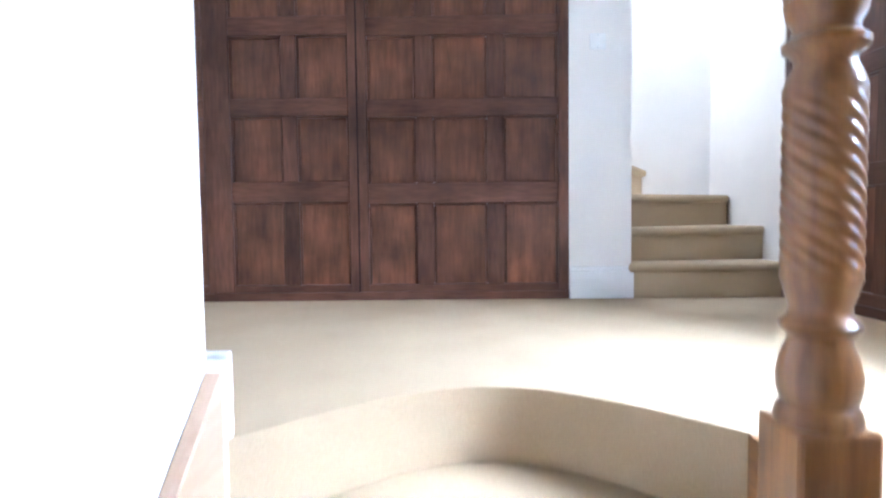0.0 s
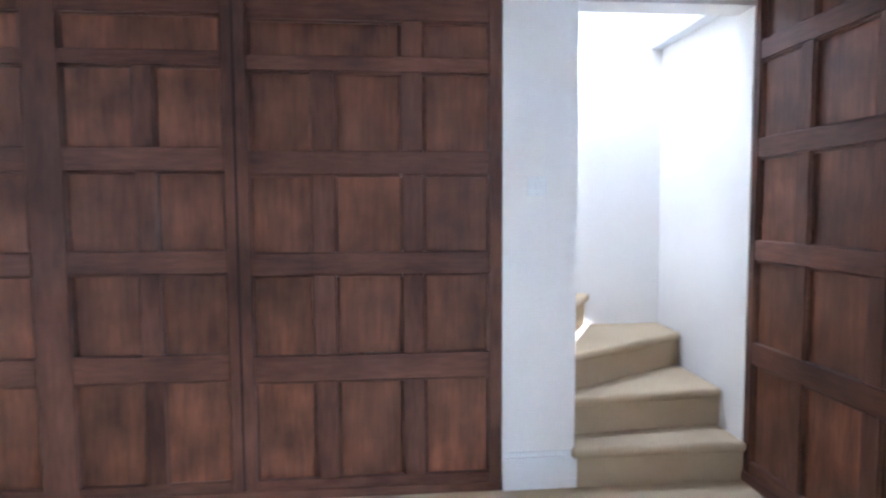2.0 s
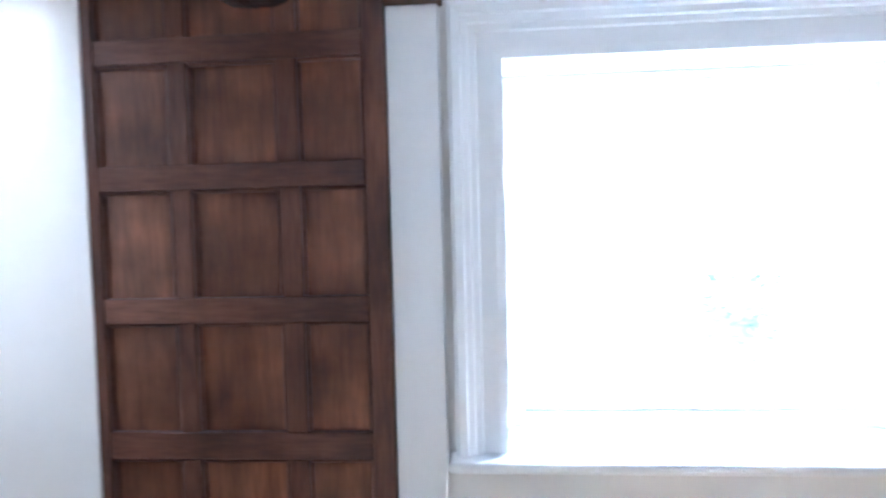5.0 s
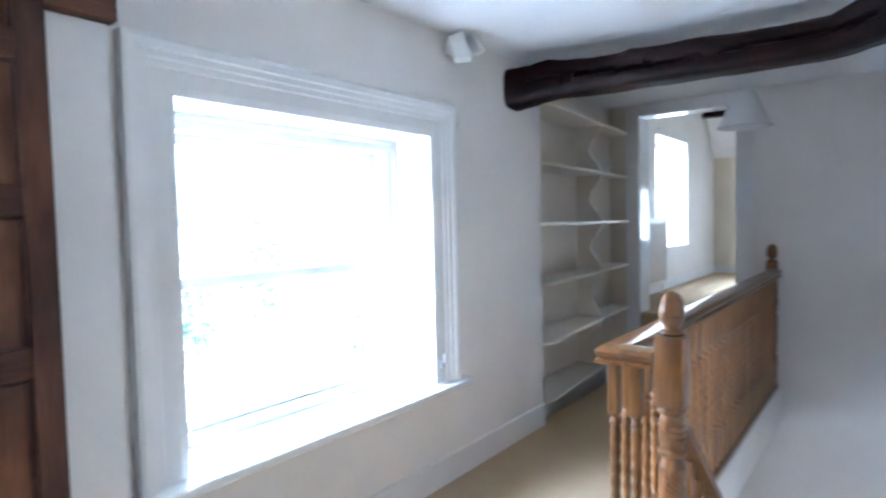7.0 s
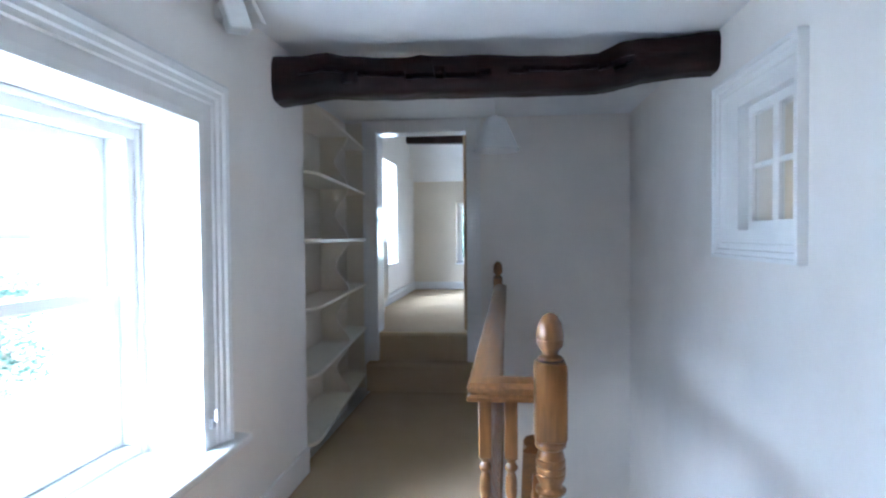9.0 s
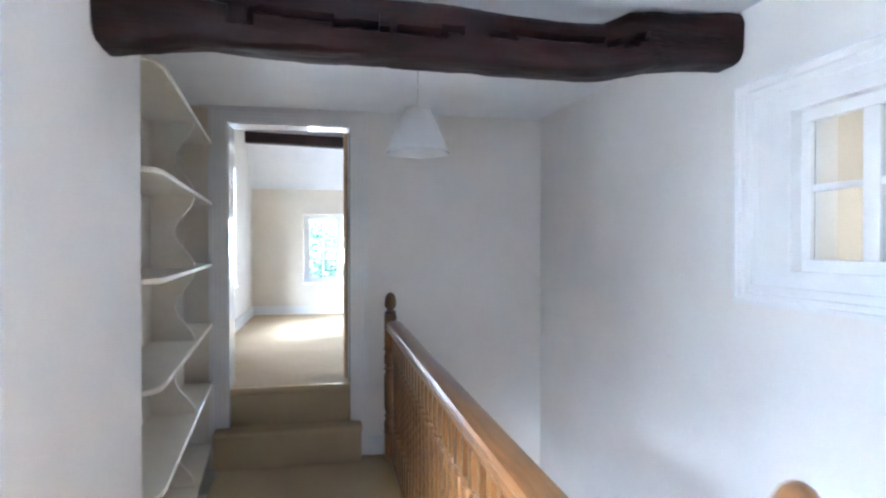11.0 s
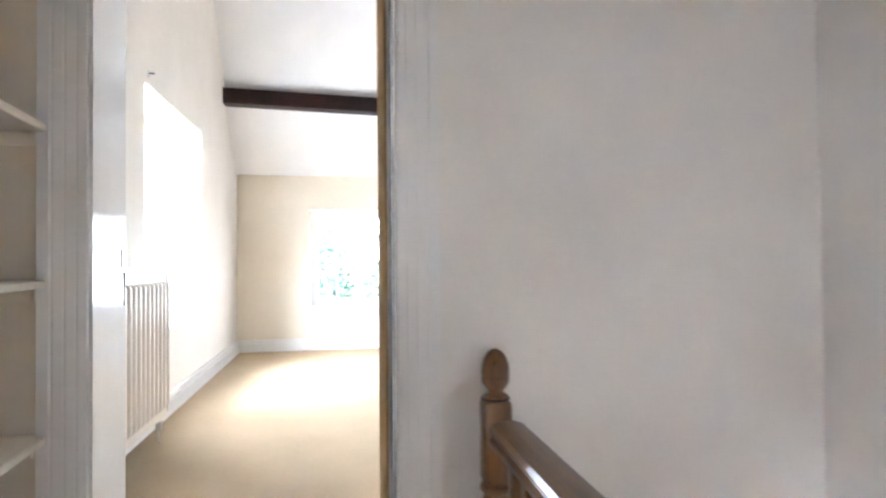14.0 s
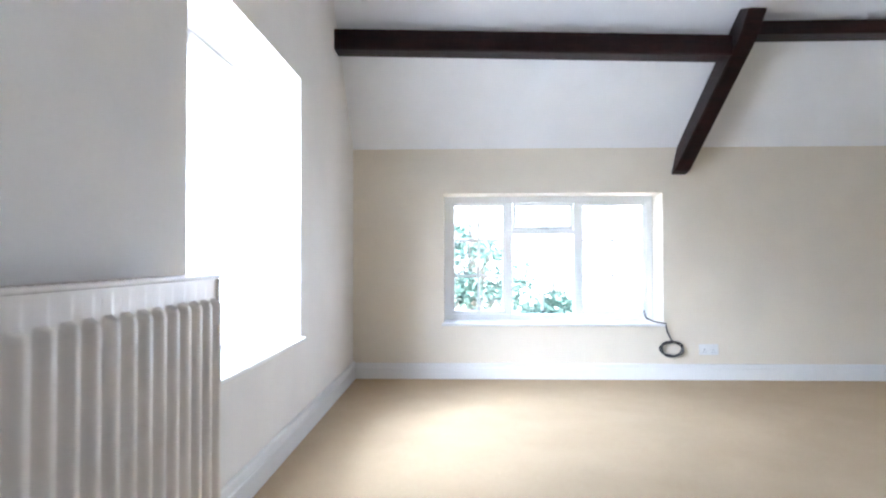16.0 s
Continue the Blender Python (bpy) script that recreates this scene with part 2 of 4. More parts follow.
ceil = prism([(0.05, 2.19), (-0.5, 2.33), (-1.2, 2.46), (-3.5, 2.48), (DW - 0.05, 2.52), (DW - 0.05, 2.75), (0.05, 2.75)], "x", -3.65, 1.7)
setting("ceiling", ceil, ceiling_paint, "white painted, slightly uneven corridor ceiling", "ceiling")
slope = prism([(SW - 0.3, 2.0), (SW, 2.36), (-9.0, 4.2), (-8.9, 4.4), (SW - 0.3, 2.6)], "x", -4.3, RE + 0.5)
setting("ceiling_slope", slope, ceiling_paint, "white sloping attic ceiling", "ceiling")
setting("ceiling_room", boxes((-4.3, RE + 0.5, -9.2, DW - 0.1, 4.2, 4.4)), ceiling_paint, "white ceiling of the attic room", "ceiling")

# ---- setting: walls ----
T = 1.66
# The opening at hall level is invented, unseen, to let the hall lamp in.
setting("wall_east", boxes(
    (1.205, T, 0.9, -1.43, -2.7, 2.75), (EW, T, -1.43, -2.815, -2.7, 0.55), (EW, T, -1.43, -2.815, 1.9, 2.75),
    (EW, T, -2.815, -2.95, -2.7, 2.75), (EW, T, -2.95, -3.95, -2.7, -1.9), (EW, T, -2.95, -3.95, -0.6, 2.75), (EW, T, -3.95, -4.04, -2.7, 2.75), (1.5, T, -4.04, DW - 0.2, -2.7, 2.75), (1.2, 1.5, -4.04, DW, -2.7, -0.2)),
    wall_paint, "off-white painted plaster wall with a deep window reveal", "wall")
setting("wall_north", boxes((-2.62, 0.0, 0.03, 0.14, -0.2, 2.75), (0.0, 0.334, -0.002, 0.14, -0.2, 2.75),
                            (0.334, 1.205, -0.002, 0.14, 2.17, 2.75), (-3.65, -2.62, 0.0, 0.14, 2.1, 2.75)),
        wall_paint, "white plaster pier beside the winding stairs", "wall")
for nm, bx in (("wall_stair_back", (-0.9, 1.3, 0.9, 1.02, -0.2, 4.2)), ("wall_stair_west", (-1.0, -0.9, 0.03, 1.02, -0.2, 4.2)),
               ("wall_stair_inner", (-0.9, 0.334, 0.14, 0.2, -0.2, 4.2)), ("wall_stair_front", (0.334, 1.3, 0.0, 0.1, 2.75, 4.2))):
    setting(nm, boxes(bx), wall_paint, "off-white plaster wall round the winding stairs", "wall")
setting("wall_stair_east", boxes((1.14, 1.205, 0.0, 0.9, -0.2, 4.2)), wall_paint, "white wall beside the winding stairs", "wall")
setting("ceiling_stair", boxes((0.6, 1.3, 0.1, 1.0, 4.2, 4.3), (-0.9, 0.6, 0.0, 1.0, 4.2, 4.3)), ceiling_paint, "white soffit over the winding stairs", "ceiling")
setting("wall_west", boxes(
    (WW - 0.2, WW, -2.93, -3.50, -2.7, 1.45), (WW - 0.2, WW, -2.93, -3.50, 2.03, 2.75),
    (WW - 0.2, WW, -3.50, DW - 0.2, -2.7, 2.75)), wall_paint, "off-white wall beside the stairs with an inner window", "wall")
setting("wall_west_end", prism([(-1.075, -2.12), (WW, -2.93), (WW - 0.2, -2.93), (WW - 0.2, -2.12)], "z", -2.7, 2.75), wall_paint, "white wall end at the head of the stairs", "wall")
setting("wall_landing_south", boxes((-3.65, WW - 0.2, -2.22, -2.12, -0.2, 2.75)), wall_paint, "white wall closing the landing", "wall")
setting("wall_recess", boxes((1.492, 1.4995, -4.041, DW - 0.001, 0.0, 2.5), (1.21, 1.492, -4.0475, -4.0405, 0.0, 2.5)), cream_paint, "cream painted back of the shelf recess", "wall")
setting("wall_recess_side", boxes((1.327, 1.4915, DW - 0.001, DW + 0.0015, 0.0, 2.5)), cream_paint, "cream painted side of the shelf recess", "wall")
setting("wall_landing_west", boxes((-3.75, -3.6, -2.12, 1.4, -0.2, 2.75)), wall_paint, "white end wall of the landing", "wall")
setting("wall_passage", boxes((-3.6, -2.5, 1.3, 1.4, -0.2, 2.75), (-2.6, -2.5, 0.14, 1.3, -0.2, 2.75), (-3.6, -2.5, 0.0, 1.4, 2.6, 2.75)), wall_paint, "white wall of the passage", "wall")
setting("wall_south", boxes((WW, 0.343, DW, DW - 0.2, -2.7, 2.75), (1.203, 1.5, DW, DW - 0.243, -0.2, 2.75), (0.343, 1.203, DW, DW - 0.2, 2.41, 2.75),
                            (0.343, 1.203, DW, DW - 0.2, -2.7, -0.2)),
        wall_paint, "pale grey-white end wall of the corridor with the doorway", "wall")
setting("wall_hall", boxes((-1.13, 1.25, -1.62, -1.52, -2.7, -0.2)), wall_paint, "white wall under the landing", "wall")
setting("wall_room_north", boxes((-4.2, WW - 0.2, DW - 0.1, DW - 0.2, 0.3, 4.3), (WW - 0.2, RE + 0.4, DW - 0.004, DW - 0.196, 2.75, 4.3), (1.5, RE, DW - 0.01, DW - 0.244, 0.3, 4.3), (1.203, 1.5, DW - 0.19, DW - 0.242, 2.75, 4.3)),
        cream_paint, "cream wall of the attic room", "wall")
setting("wall_room_east", boxes(
    (RE, RE + 0.4, DW - 0.2, -7.69, 0.2, 4.3), (RE, RE + 0.4, -7.69, -9.0, 0.2, 1.05), (RE, RE + 0.4, -7.69, -9.0, 2.46, 4.3), (RE, RE + 0.4, -9.0, SW - 0.3, 0.2, 4.3)),
    wall_paint, "white gable wall of the attic room with a deep window", "wall")
setting("wall_room_south", boxes(
    (-4.2, -0.885, SW, SW - 0.36, 0.2, 2.45), (-0.885, 0.855, SW, SW - 0.36, 0.2, 0.96), (-0.885, 0.855, SW, SW - 0.36, 2.0, 2.45), (0.855, RE, SW, SW - 0.36, 0.2, 2.45)),
    cream_paint, "cream wall under the slope with a casement window", "wall")
setting("wall_room_west", boxes((-4.3, -4.2, DW, SW - 0.3, 0.2, 4.3)), cream_paint, "cream far wall of the attic room", "wall")


# ---- panelling ----
def panelling(thing_ob, groups, rows, to_world, depth, top, left, right, upper=None):
    """Framed panelling: main stiles, rails between them, short muntins and one sunk panel for each field; upper: the fields of the top row, group by group."""
    def slab(u0, u1, z0, z1, d0, d1, w=0.003):
        bm = boxes((u0, u1, d0, d1, z0, z1))
        if w:
            bevel(bm, w, 1)
        bm.transform(to_world)
        bmesh.ops.recalc_face_normals(bm, faces=bm.faces[:])
        return bm
    edges = [left] + [v for g in groups for v in (g[0][0], g[-1][1])] + [right]
    for a, b in zip(edges[0::2], edges[1::2]):
        part("stile", slab(a, b, 0.0, top, 0.0, depth), dark_oak_frame, thing_ob)
    for gi, g in enumerate(groups):
        shift = random.uniform(-0.012, 0.012)
        zr = [(a + (shift if a > 0.2 else 0), z + (shift if z < top - 0.1 else 0)) for a, z in rows]
        levels = [0.0] + [v for r in zr for v in r] + [top]
        for a, b in zip(levels[0::2], levels[1::2]):
            if b - a > 0.012:
                part("rail", slab(g[0][0], g[-1][1], a, b, 0.0, depth - 0.002), dark_oak_rail, thing_ob)
        for ri, r in enumerate(zr):
            fields = upper[gi] if upper and ri == len(zr) - 1 else g
            for c, d in zip(fields, fields[1:]):
                part("muntin", slab(c[1], d[0], r[0], r[1], 0.0, depth - 0.003), dark_oak_frame, thing_ob)
            for c in fields:
                part("panel", slab(c[0] + 0.002, c[1] - 0.002, r[0], r[1], 0.0, depth - 0.026 + random.uniform(-0.003, 0.003), 0.0), dark_oak, thing_ob)
                m = []
                w = 0.012
                for u0, u1, z0, z1 in ((c[0], c[1], r[1] - w, r[1]), (c[0], c[0] + w, r[0], r[1] - w), (c[1] - w, c[1], r[0], r[1] - w)):
                    m.append(slab(u0, u1, z0, z1, depth - 0.028, depth - 0.008, 0.005))
                part("moulding", joined(*m), dark_oak_rail, thing_ob)
    part("plinth", slab(left, right, 0.0, 0.045, depth, depth + 0.014), dark_oak_rail, thing_ob)


pn = tagged(thing("panelling_north", (-1.3, 0.0, 0.0), "dark-stained oak wall panelling of square sunk fields", "panelling"), kind="structure")
cols_n = [(-2.60, -2.336), (-2.286, -1.973), (-1.831, -1.545), (-1.465, -1.185), (-1.085, -0.822), (-0.729, -0.439), (-0.347, -0.056)]
rows_n = [(0.085, 0.53), (0.643, 0.995), (1.091, 1.427), (1.527, 1.862), (1.925, 2.075)]
panelling(pn, [cols_n[0:2], cols_n[2:4], cols_n[4:7]], rows_n, Matrix.Translation((0, 0.03, 0)) @ Matrix.Diagonal((1, -1, 1, 1)), 0.03, 2.2, -2.66, 0.0,
          [[(-2.60, -1.973)], [(-1.831, -1.185)], [(-1.085, -0.439), (-0.347, -0.056)]])
part("joint", boxes((-1.142, -1.134, -0.003, 0.01, 0.0, 2.2)), beam_wood, pn)

pe = tagged(thing("panelling_east", (1.145, -0.5, 0.0), "dark-stained oak panelling beside the landing window", "panelling"), kind="structure")
cols_e = [(0.04, 0.30), (0.365, 0.675), (0.745, 0.97)]
rows_e = [(0.10, 0.573), (0.669, 1.048), (1.136, 1.506), (1.593, 1.935), (2.02, 2.26)]
panelling(pe, [cols_e], rows_e, Matrix.Translation((1.205, 0, 0)) @ Matrix(((0, -1, 0, 0), (-1, 0, 0, 0), (0, 0, 1, 0), (0, 0, 0, 1))), 0.06, 2.34, 0.0, 1.045)
setting("trim_head", bbox(1.13, 1.205, -1.045, -1.235, 2.085, 2.4), dark_oak_rail, "dark oak head board over the white post", "trim")
setting("trim_post", bbox(1.165, 1.205, -1.047, -1.222, 0.0, 2.083, w=0.006), gloss_white, "white painted post beside the panelling", "trim")

# ---- stairs ----
winder = thing("winding_stairs", (0.73, 0.3, 0.0), "beige carpeted winding stairs with rounded nosings", "stairs")
px, py = 0.334, 0.14
lines = [((0.318, -0.045), (1.139, -0.045)), ((px, 0.10), (1.139, 0.165)), ((px, py), (1.139, 0.60)), ((px, py + 0.04), (0.71, 0.899)), ((0.1, 0.205), (0.1, 0.899)), ((-0.14, 0.205), (-0.14, 0.899))]
for i in range(5):
    (a0, a1), (b0, b1) = lines[i], lines[i + 1]
    z = 0.19 * (i + 1)
    outline = [a0, a1] + ([(1.139, 0.899)] if i == 2 else []) + [b1, b0]
    if i == 0:
        outline = [(0.315, -0.045), (1.143, -0.045), (1.143, -0.001), (1.139, -0.001), (1.139, 0.3), (0.336, 0.3), (0.336, 0.0), (0.315, 0.0)]
    elif i == 1:
        outline = [a0, a1, (1.139, 0.74), (px + 0.002, 0.34)]
    body = prism(outline, "z", z - 0.05, z)
    bevel(body, 0.02, 3)
    part("tread", body, carpet, winder, smooth=True)
    ux, uy = a1[0] - a0[0], a1[1] - a0[1]
    ln = math.hypot(ux, uy)
    ux, uy = ux / ln, uy / ln
    nx, ny = -uy * 0.03, ux * 0.03
    ext = 0.0 if i == 0 else 0.05
    p0 = (a0[0] + nx - ux * ext, a0[1] + ny - uy * ext)
    p1 = (a1[0] + nx + ux * ext, a1[1] + ny + uy * ext)
    if i == 0:
        p0, p1 = (0.3365, p0[1]), (1.1385, p1[1])
    rise = prism([p0, p1, (p1[0] + nx, p1[1] + ny), (p0[0] + nx, p0[1] + ny)], "z", z - 0.19, z - 0.045)
    part("riser", rise, carpet, winder)

setting("trim_stair", bevel(boxes((1.06, 1.1395, 0.12, 0.899, 2.215, 2.285)), 0.01, 2), gloss_white, "white ledge along the stair wall", "trim")

flight = thing("staircase", (-0.6, -3.5, -2.65), "beige carpeted straight stairs down to the hall", "stairs")
for i in range(1, 13):
    z = -0.204 * i
    y1 = -1.62 - 0.22 * (i - 1)
    tread = bevel(boxes((WW + 0.02, -0.02, y1 - (0.34 if i == 1 else 0.0) - 0.25, y1 + 0.02 if i > 1 else -1.6, z - 0.05, z)), 0.015, 2)
    part("tread", tread, carpet, flight, smooth=True)
    part("riser", boxes((WW + 0.02, -0.02, y1 - (0.34 if i == 1 else 0.0) - 0.22, y1 - (0.34 if i == 1 else 0.0) - 0.20, z - 0.204, z - 0.04)), carpet, flight)
# wall string with its oak capping
sl = 0.204 / 0.22
for ya, yb in ((-2.125, -2.93), (-2.93, -4.9)):
    za, zb = 0.17 + (ya + 2.125) * sl, 0.17 + (yb + 2.125) * sl
    bm = prism([(ya, za - 0.36), (ya, za), (yb, zb), (yb, zb - 0.42)], "x", WW + 0.001, WW + 0.033)
    for v in bm.verts:
        v.co.x += 0.04 * max(0.0, (v.co.y + 2.93) / 0.81)
    part("string", bevel(bm, 0.003, 1), string_oak, flight, "pale oak wall string")
part("string", prism([(-2.0, -0.25), (-2.0, 0.0), (-2.1, 0.0), (-4.9, 0.10 - 2.74 * sl), (-4.9, -0.22 - 2.84 * sl)], "x", -0.03, 0.015), oak_rail, flight, "light oak outer string")
setting("trim_well", boxes((0.0, 0.02, -2.36, DW, -0.3, -0.001)), wall_paint, "white apron at the edge of the stairwell", "trim")

step = thing("door_steps", (0.78, -6.0, 0.0), "two brown-beige carpeted steps up through the doorway", "steps")
part("tread", bevel(boxes((0.272, 1.29, -6.1, -5.86, 0.21, 0.26)), 0.02, 3), carpet, step, smooth=True)
part("riser", boxes((0.28, 1.285, -6.1, -5.885, 0.0, 0.215)), carpet, step)
part("tread", bevel(boxes((0.345, 1.198, -6.4, -6.03, RF - 0.05, RF + 0.004)), 0.015, 3), carpet, step, smooth=True)
part("riser", boxes((0.346, 1.196, -6.2, -6.045, 0.2, RF - 0.045)), carpet, step)
part("nosing_strip", bbox(0.36, 1.19, -6.05, -6.035, RF - 0.002, RF + 0.006, w=0.002), brass, step, "thin brass edge strip")


# ---- balustrade ----
def newel(place, half=0.05):
    ob = thing("newel_post", place, "varnished oak newel post with barley twist and acorn cap", "newel post", "newel posts of the stairs")
    x, y, _ = place
    part("base_block", bevel(boxes((x - half, x + half, y - half, y + half, -0.22, 0.18)), 0.006), oak, ob)
    shaft = joined(
        lathe([(0.049, 0.175), (0.05, 0.187), (0.047, 0.198), (0.042, 0.205), (0.047, 0.22), (0.0485, 0.24), (0.044, 0.262), (0.036, 0.284), (0.036, 0.289), (0.045, 0.298), (0.046, 0.305), (0.037, 0.315), (0.035, 0.326), (0.042, 0.350), (0.0455, 0.362)], 28, x, y),
        twisted(0.0458, 0.36, 0.597, -1.3, 0.09, 72, 0.003, 9, x, y),
        lathe([(0.0455, 0.595), (0.041, 0.61), (0.034, 0.625), (0.036, 0.634), (0.047, 0.643), (0.048, 0.651), (0.037, 0.66), (0.036, 0.67), (0.043, 0.682), (0.0465, 0.700), (0.043, 0.703), (0.0465, 0.708), (0.047, 0.722), (0.043, 0.725), (0.0465, 0.730), (0.046, 0.744), (0.041, 0.748), (0.043, 0.754), (0.038, 0.768), (0.036, 0.776), (0.047, 0.784), (0.049, 0.792), (0.047, 0.800), (0.042, 0.804), (0.042, 0.815)], 28, x, y))
    part("shaft", shaft, oak, ob, smooth=True)
    blk = boxes((x - half, x + half, y - half, y + half, 0.805, 1.05))
    bevel(blk, 0.014, 2)
    part("top_block", blk, oak, ob, smooth=True)
    acorn = lathe([(0.035, 1.045), (0.040, 1.055), (0.038, 1.062), (0.024, 1.07), (0.026, 1.08), (0.040, 1.098), (0.0425, 1.115), (0.040, 1.118), (0.0425, 1.124), (0.041, 1.145), (0.035, 1.17), (0.024, 1.188), (0.012, 1.197), (0.003, 1.2)], 24, x, y)
    part("collar", lathe([(0.040, 1.0495), (0.043, 1.0515), (0.043, 1.0545), (0.040, 1.056)], 24, x, y), beam_wood, ob, "dark joint line under the acorn", True)
    part("acorn_cap", acorn, oak, ob, smooth=True)
    return ob


newel((-0.16, -2.43, 0.0))
newel((0.065, -5.93, 0.0), 0.042)

rail_outline = [(u * 1.5, v) for u, v in ((-0.036, 0.0), (0.036, 0.0), (0.036, 0.012), (0.028, 0.02), (0.034, 0.03), (0.036, 0.042), (0.030, 0.056), (0.012, 0.064), (-0.012, 0.064), (-0.030, 0.056), (-0.036, 0.042), (-0.034, 0.03), (-0.028, 0.02), (-0.036, 0.012))]
RX = 0.042


def baluster_mesh(h, bottom=0.2, topb=0.19):
    s = 0.0205
    return joined(
        bevel(boxes((-s, s, -s, s, 0.0, bottom)), 0.003, 1),
        lathe([(0.019, bottom - 0.002), (0.013, bottom + 0.012), (0.021, bottom + 0.025), (0.021, bottom + 0.032), (0.012, bottom + 0.045), (0.018, bottom + 0.065), (0.018, bottom + 0.08)], 12),
        twisted(0.0185, bottom + 0.078, h - topb - 0.078, 3.2, 0.30, 12, 0.008, 2),
        lathe([(0.018, h - topb - 0.08), (0.018, h - topb - 0.065), (0.012, h - topb - 0.045), (0.021, h - topb - 0.034), (0.021, h - topb - 0.026), (0.013, h - topb - 0.014), (0.019, h - topb + 0.002)], 12),
        bevel(boxes((-s, s, -s, s, h - topb, h)), 0.003, 1))


def rail_frame(x, y, z, dx, dy, scale=1.0):
    return ((x, y, z), (dx * scale, dy * scale, 0), (0, 0, 1))


bal = thing("balustrade", (RX, -4.1, 0.0), "varnished oak balustrade with barley-twist balusters round the stairwell", "balustrade")
part("handrail", sweep([rail_frame(RX, DW + 0.112, 0.932, 1, 0), rail_frame(RX, -2.43, 0.932, 1, 1), rail_frame(-0.107, -2.43, 0.932, 0, 1)], rail_outline), oak_rail, bal, smooth=True)
part("base_rail", bbox(RX - 0.035, RX + 0.035, -2.40, DW + 0.113, 0.0, 0.032), oak_rail, bal)
part("base_rail", bbox(-0.104, RX - 0.036, -2.465, -2.395, 0.0, 0.032), oak_rail, bal)
first = part("baluster", baluster_mesh(0.902), oak, bal, smooth=True)
first.location = (RX, -2.43, 0.031)
first.parent = bal
first.matrix_parent_inverse = bal.matrix_world.inverted()
spots = [(RX, -2.43 - 0.112 * i) for i in range(1, 31)] + [(RX - 0.08, -2.43)]
for x, y in spots:
    ob = first.copy()
    scene.collection.objects.link(ob)
    ob.location = (x, y, 0.031)

# sloping rail down the stairs
srail = thing("stair_rail", (-0.15, -3.6, -1.4), "varnished oak rail sloping down with the stairs", "handrail")
x0 = -0.13
part("handrail", sweep([((x0, -2.478, 0.74), (1, 0, 0), (0, 0, 1)), ((x0, -4.9, 0.74 - 2.42 * sl), (1, 0, 0), (0, 0, 1))], rail_outline), oak_rail, srail, smooth=True)
part("base_rail", sweep([((x0, -2.478, -0.08), (1, 0, 0), (0, 0, 1)), ((x0, -4.9, -0.08 - 2.42 * sl), (1, 0, 0), (0, 0, 1))], [(-0.03, 0), (0.03, 0), (0.03, 0.03), (-0.03, 0.03)]), oak_rail, srail)
sb = part("baluster", baluster_mesh(0.80, 0.14, 0.14), oak, srail, smooth=True)
sb.location = (x0, -2.60, -0.06 - 0.12 * sl)
for i in range(1, 18):
    ob = sb.copy()
    scene.collection.objects.link(ob)
    yy = -2.60 - 0.13 * i
    ob.location = (x0, yy, -0.06 - (-2.478 - yy) * sl)
part("support", boxes((x0 - 0.03, x0 + 0.03, -2.38, -4.9, -2.65, -2.6)), oak_rail, srail)


# ---- window of the landing ----
def frame_bars(x0, x1, y0, y1, z0, z1, w):
    return joined(bbox(x0, x1, y0, y1, z0, z0 + w), bbox(x0, x1, y0, y1, z1 - w, z1), bbox(x0, x1, y0, y0 + w, z0 + w, z1 - w), bbox(x0, x1, y1 - w, y1, z0 + w, z1 - w))


win = tagged(thing("window_landing", (1.5, -2.17, 0.55), "white sash window with a moulded architrave on the landing", "window"), kind="structure")
for b6 in ((-2.814, -1.44, 0.573, 0.62), (-2.814, -1.44, 1.833, 1.898), (-2.814, -2.745, 0.62, 1.833), (-1.50, -1.44, 0.62, 1.833)):
    part("window_frame", bbox(1.45, 1.60, *b6), gloss_white, win)
for b6 in ((-2.814, -2.79, 0.573, 1.875), (-1.46, -1.432, 0.573, 1.875), (-2.814, -1.432, 1.875, 1.899)):
    part("staff_bead", bbox(1.43, 1.4495, *b6, w=0.006), gloss_white, win)
for sx0, sx1, sz0, sz1 in ((1.54, 1.585, 1.20, 1.829), (1.49, 1.535, 0.622, 1.245)):
    part("sash_rail", bbox(sx0, sx1, -2.741, -1.505, sz0, sz0 + 0.045), gloss_white, win)
    part("sash_rail", bbox(sx0, sx1, -2.741, -1.505, sz1 - 0.045, sz1), gloss_white, win)
    part("sash_stile", bbox(sx0, sx1, -2.741, -2.70, sz0 + 0.045, sz1 - 0.045), gloss_white, win)
    part("sash_stile", bbox(sx0, sx1, -1.55, -1.505, sz0 + 0.045, sz1 - 0.045), gloss_white, win)
for z0, z1, x in ((1.245, 1.784, 1.56), (0.667, 1.2, 1.512)):
    p = part("pane", boxes((x, x + 0.004, -2.70, -1.55, z0, z1)), glass, win)
    p.visible_shadow = False
part("sash_lift", joined(bbox(1.475, 1.49, -2.2, -2.14, 0.635, 0.65)), brass, win)
part("casing", boxes((1.19, 1.45, -2.814, -1.431, 0.552, 0.572)), gloss_white, win)
sill_ob = part("window_sill", bevel(boxes((1.10, 1.215, -3.075, -1.225, 0.535, 0.573)), 0.012, 3), gloss_white, win, smooth=True)
arch = [(0.0, 0.0), (0.0, 0.012), (0.03, 0.016), (0.085, 0.016), (0.09, 0.024), (0.11, 0.026), (0.115, 0.036), (0.135, 0.040), (0.14, 0.052), (0.165, 0.056), (0.18, 0.050), (0.18, 0.0)]


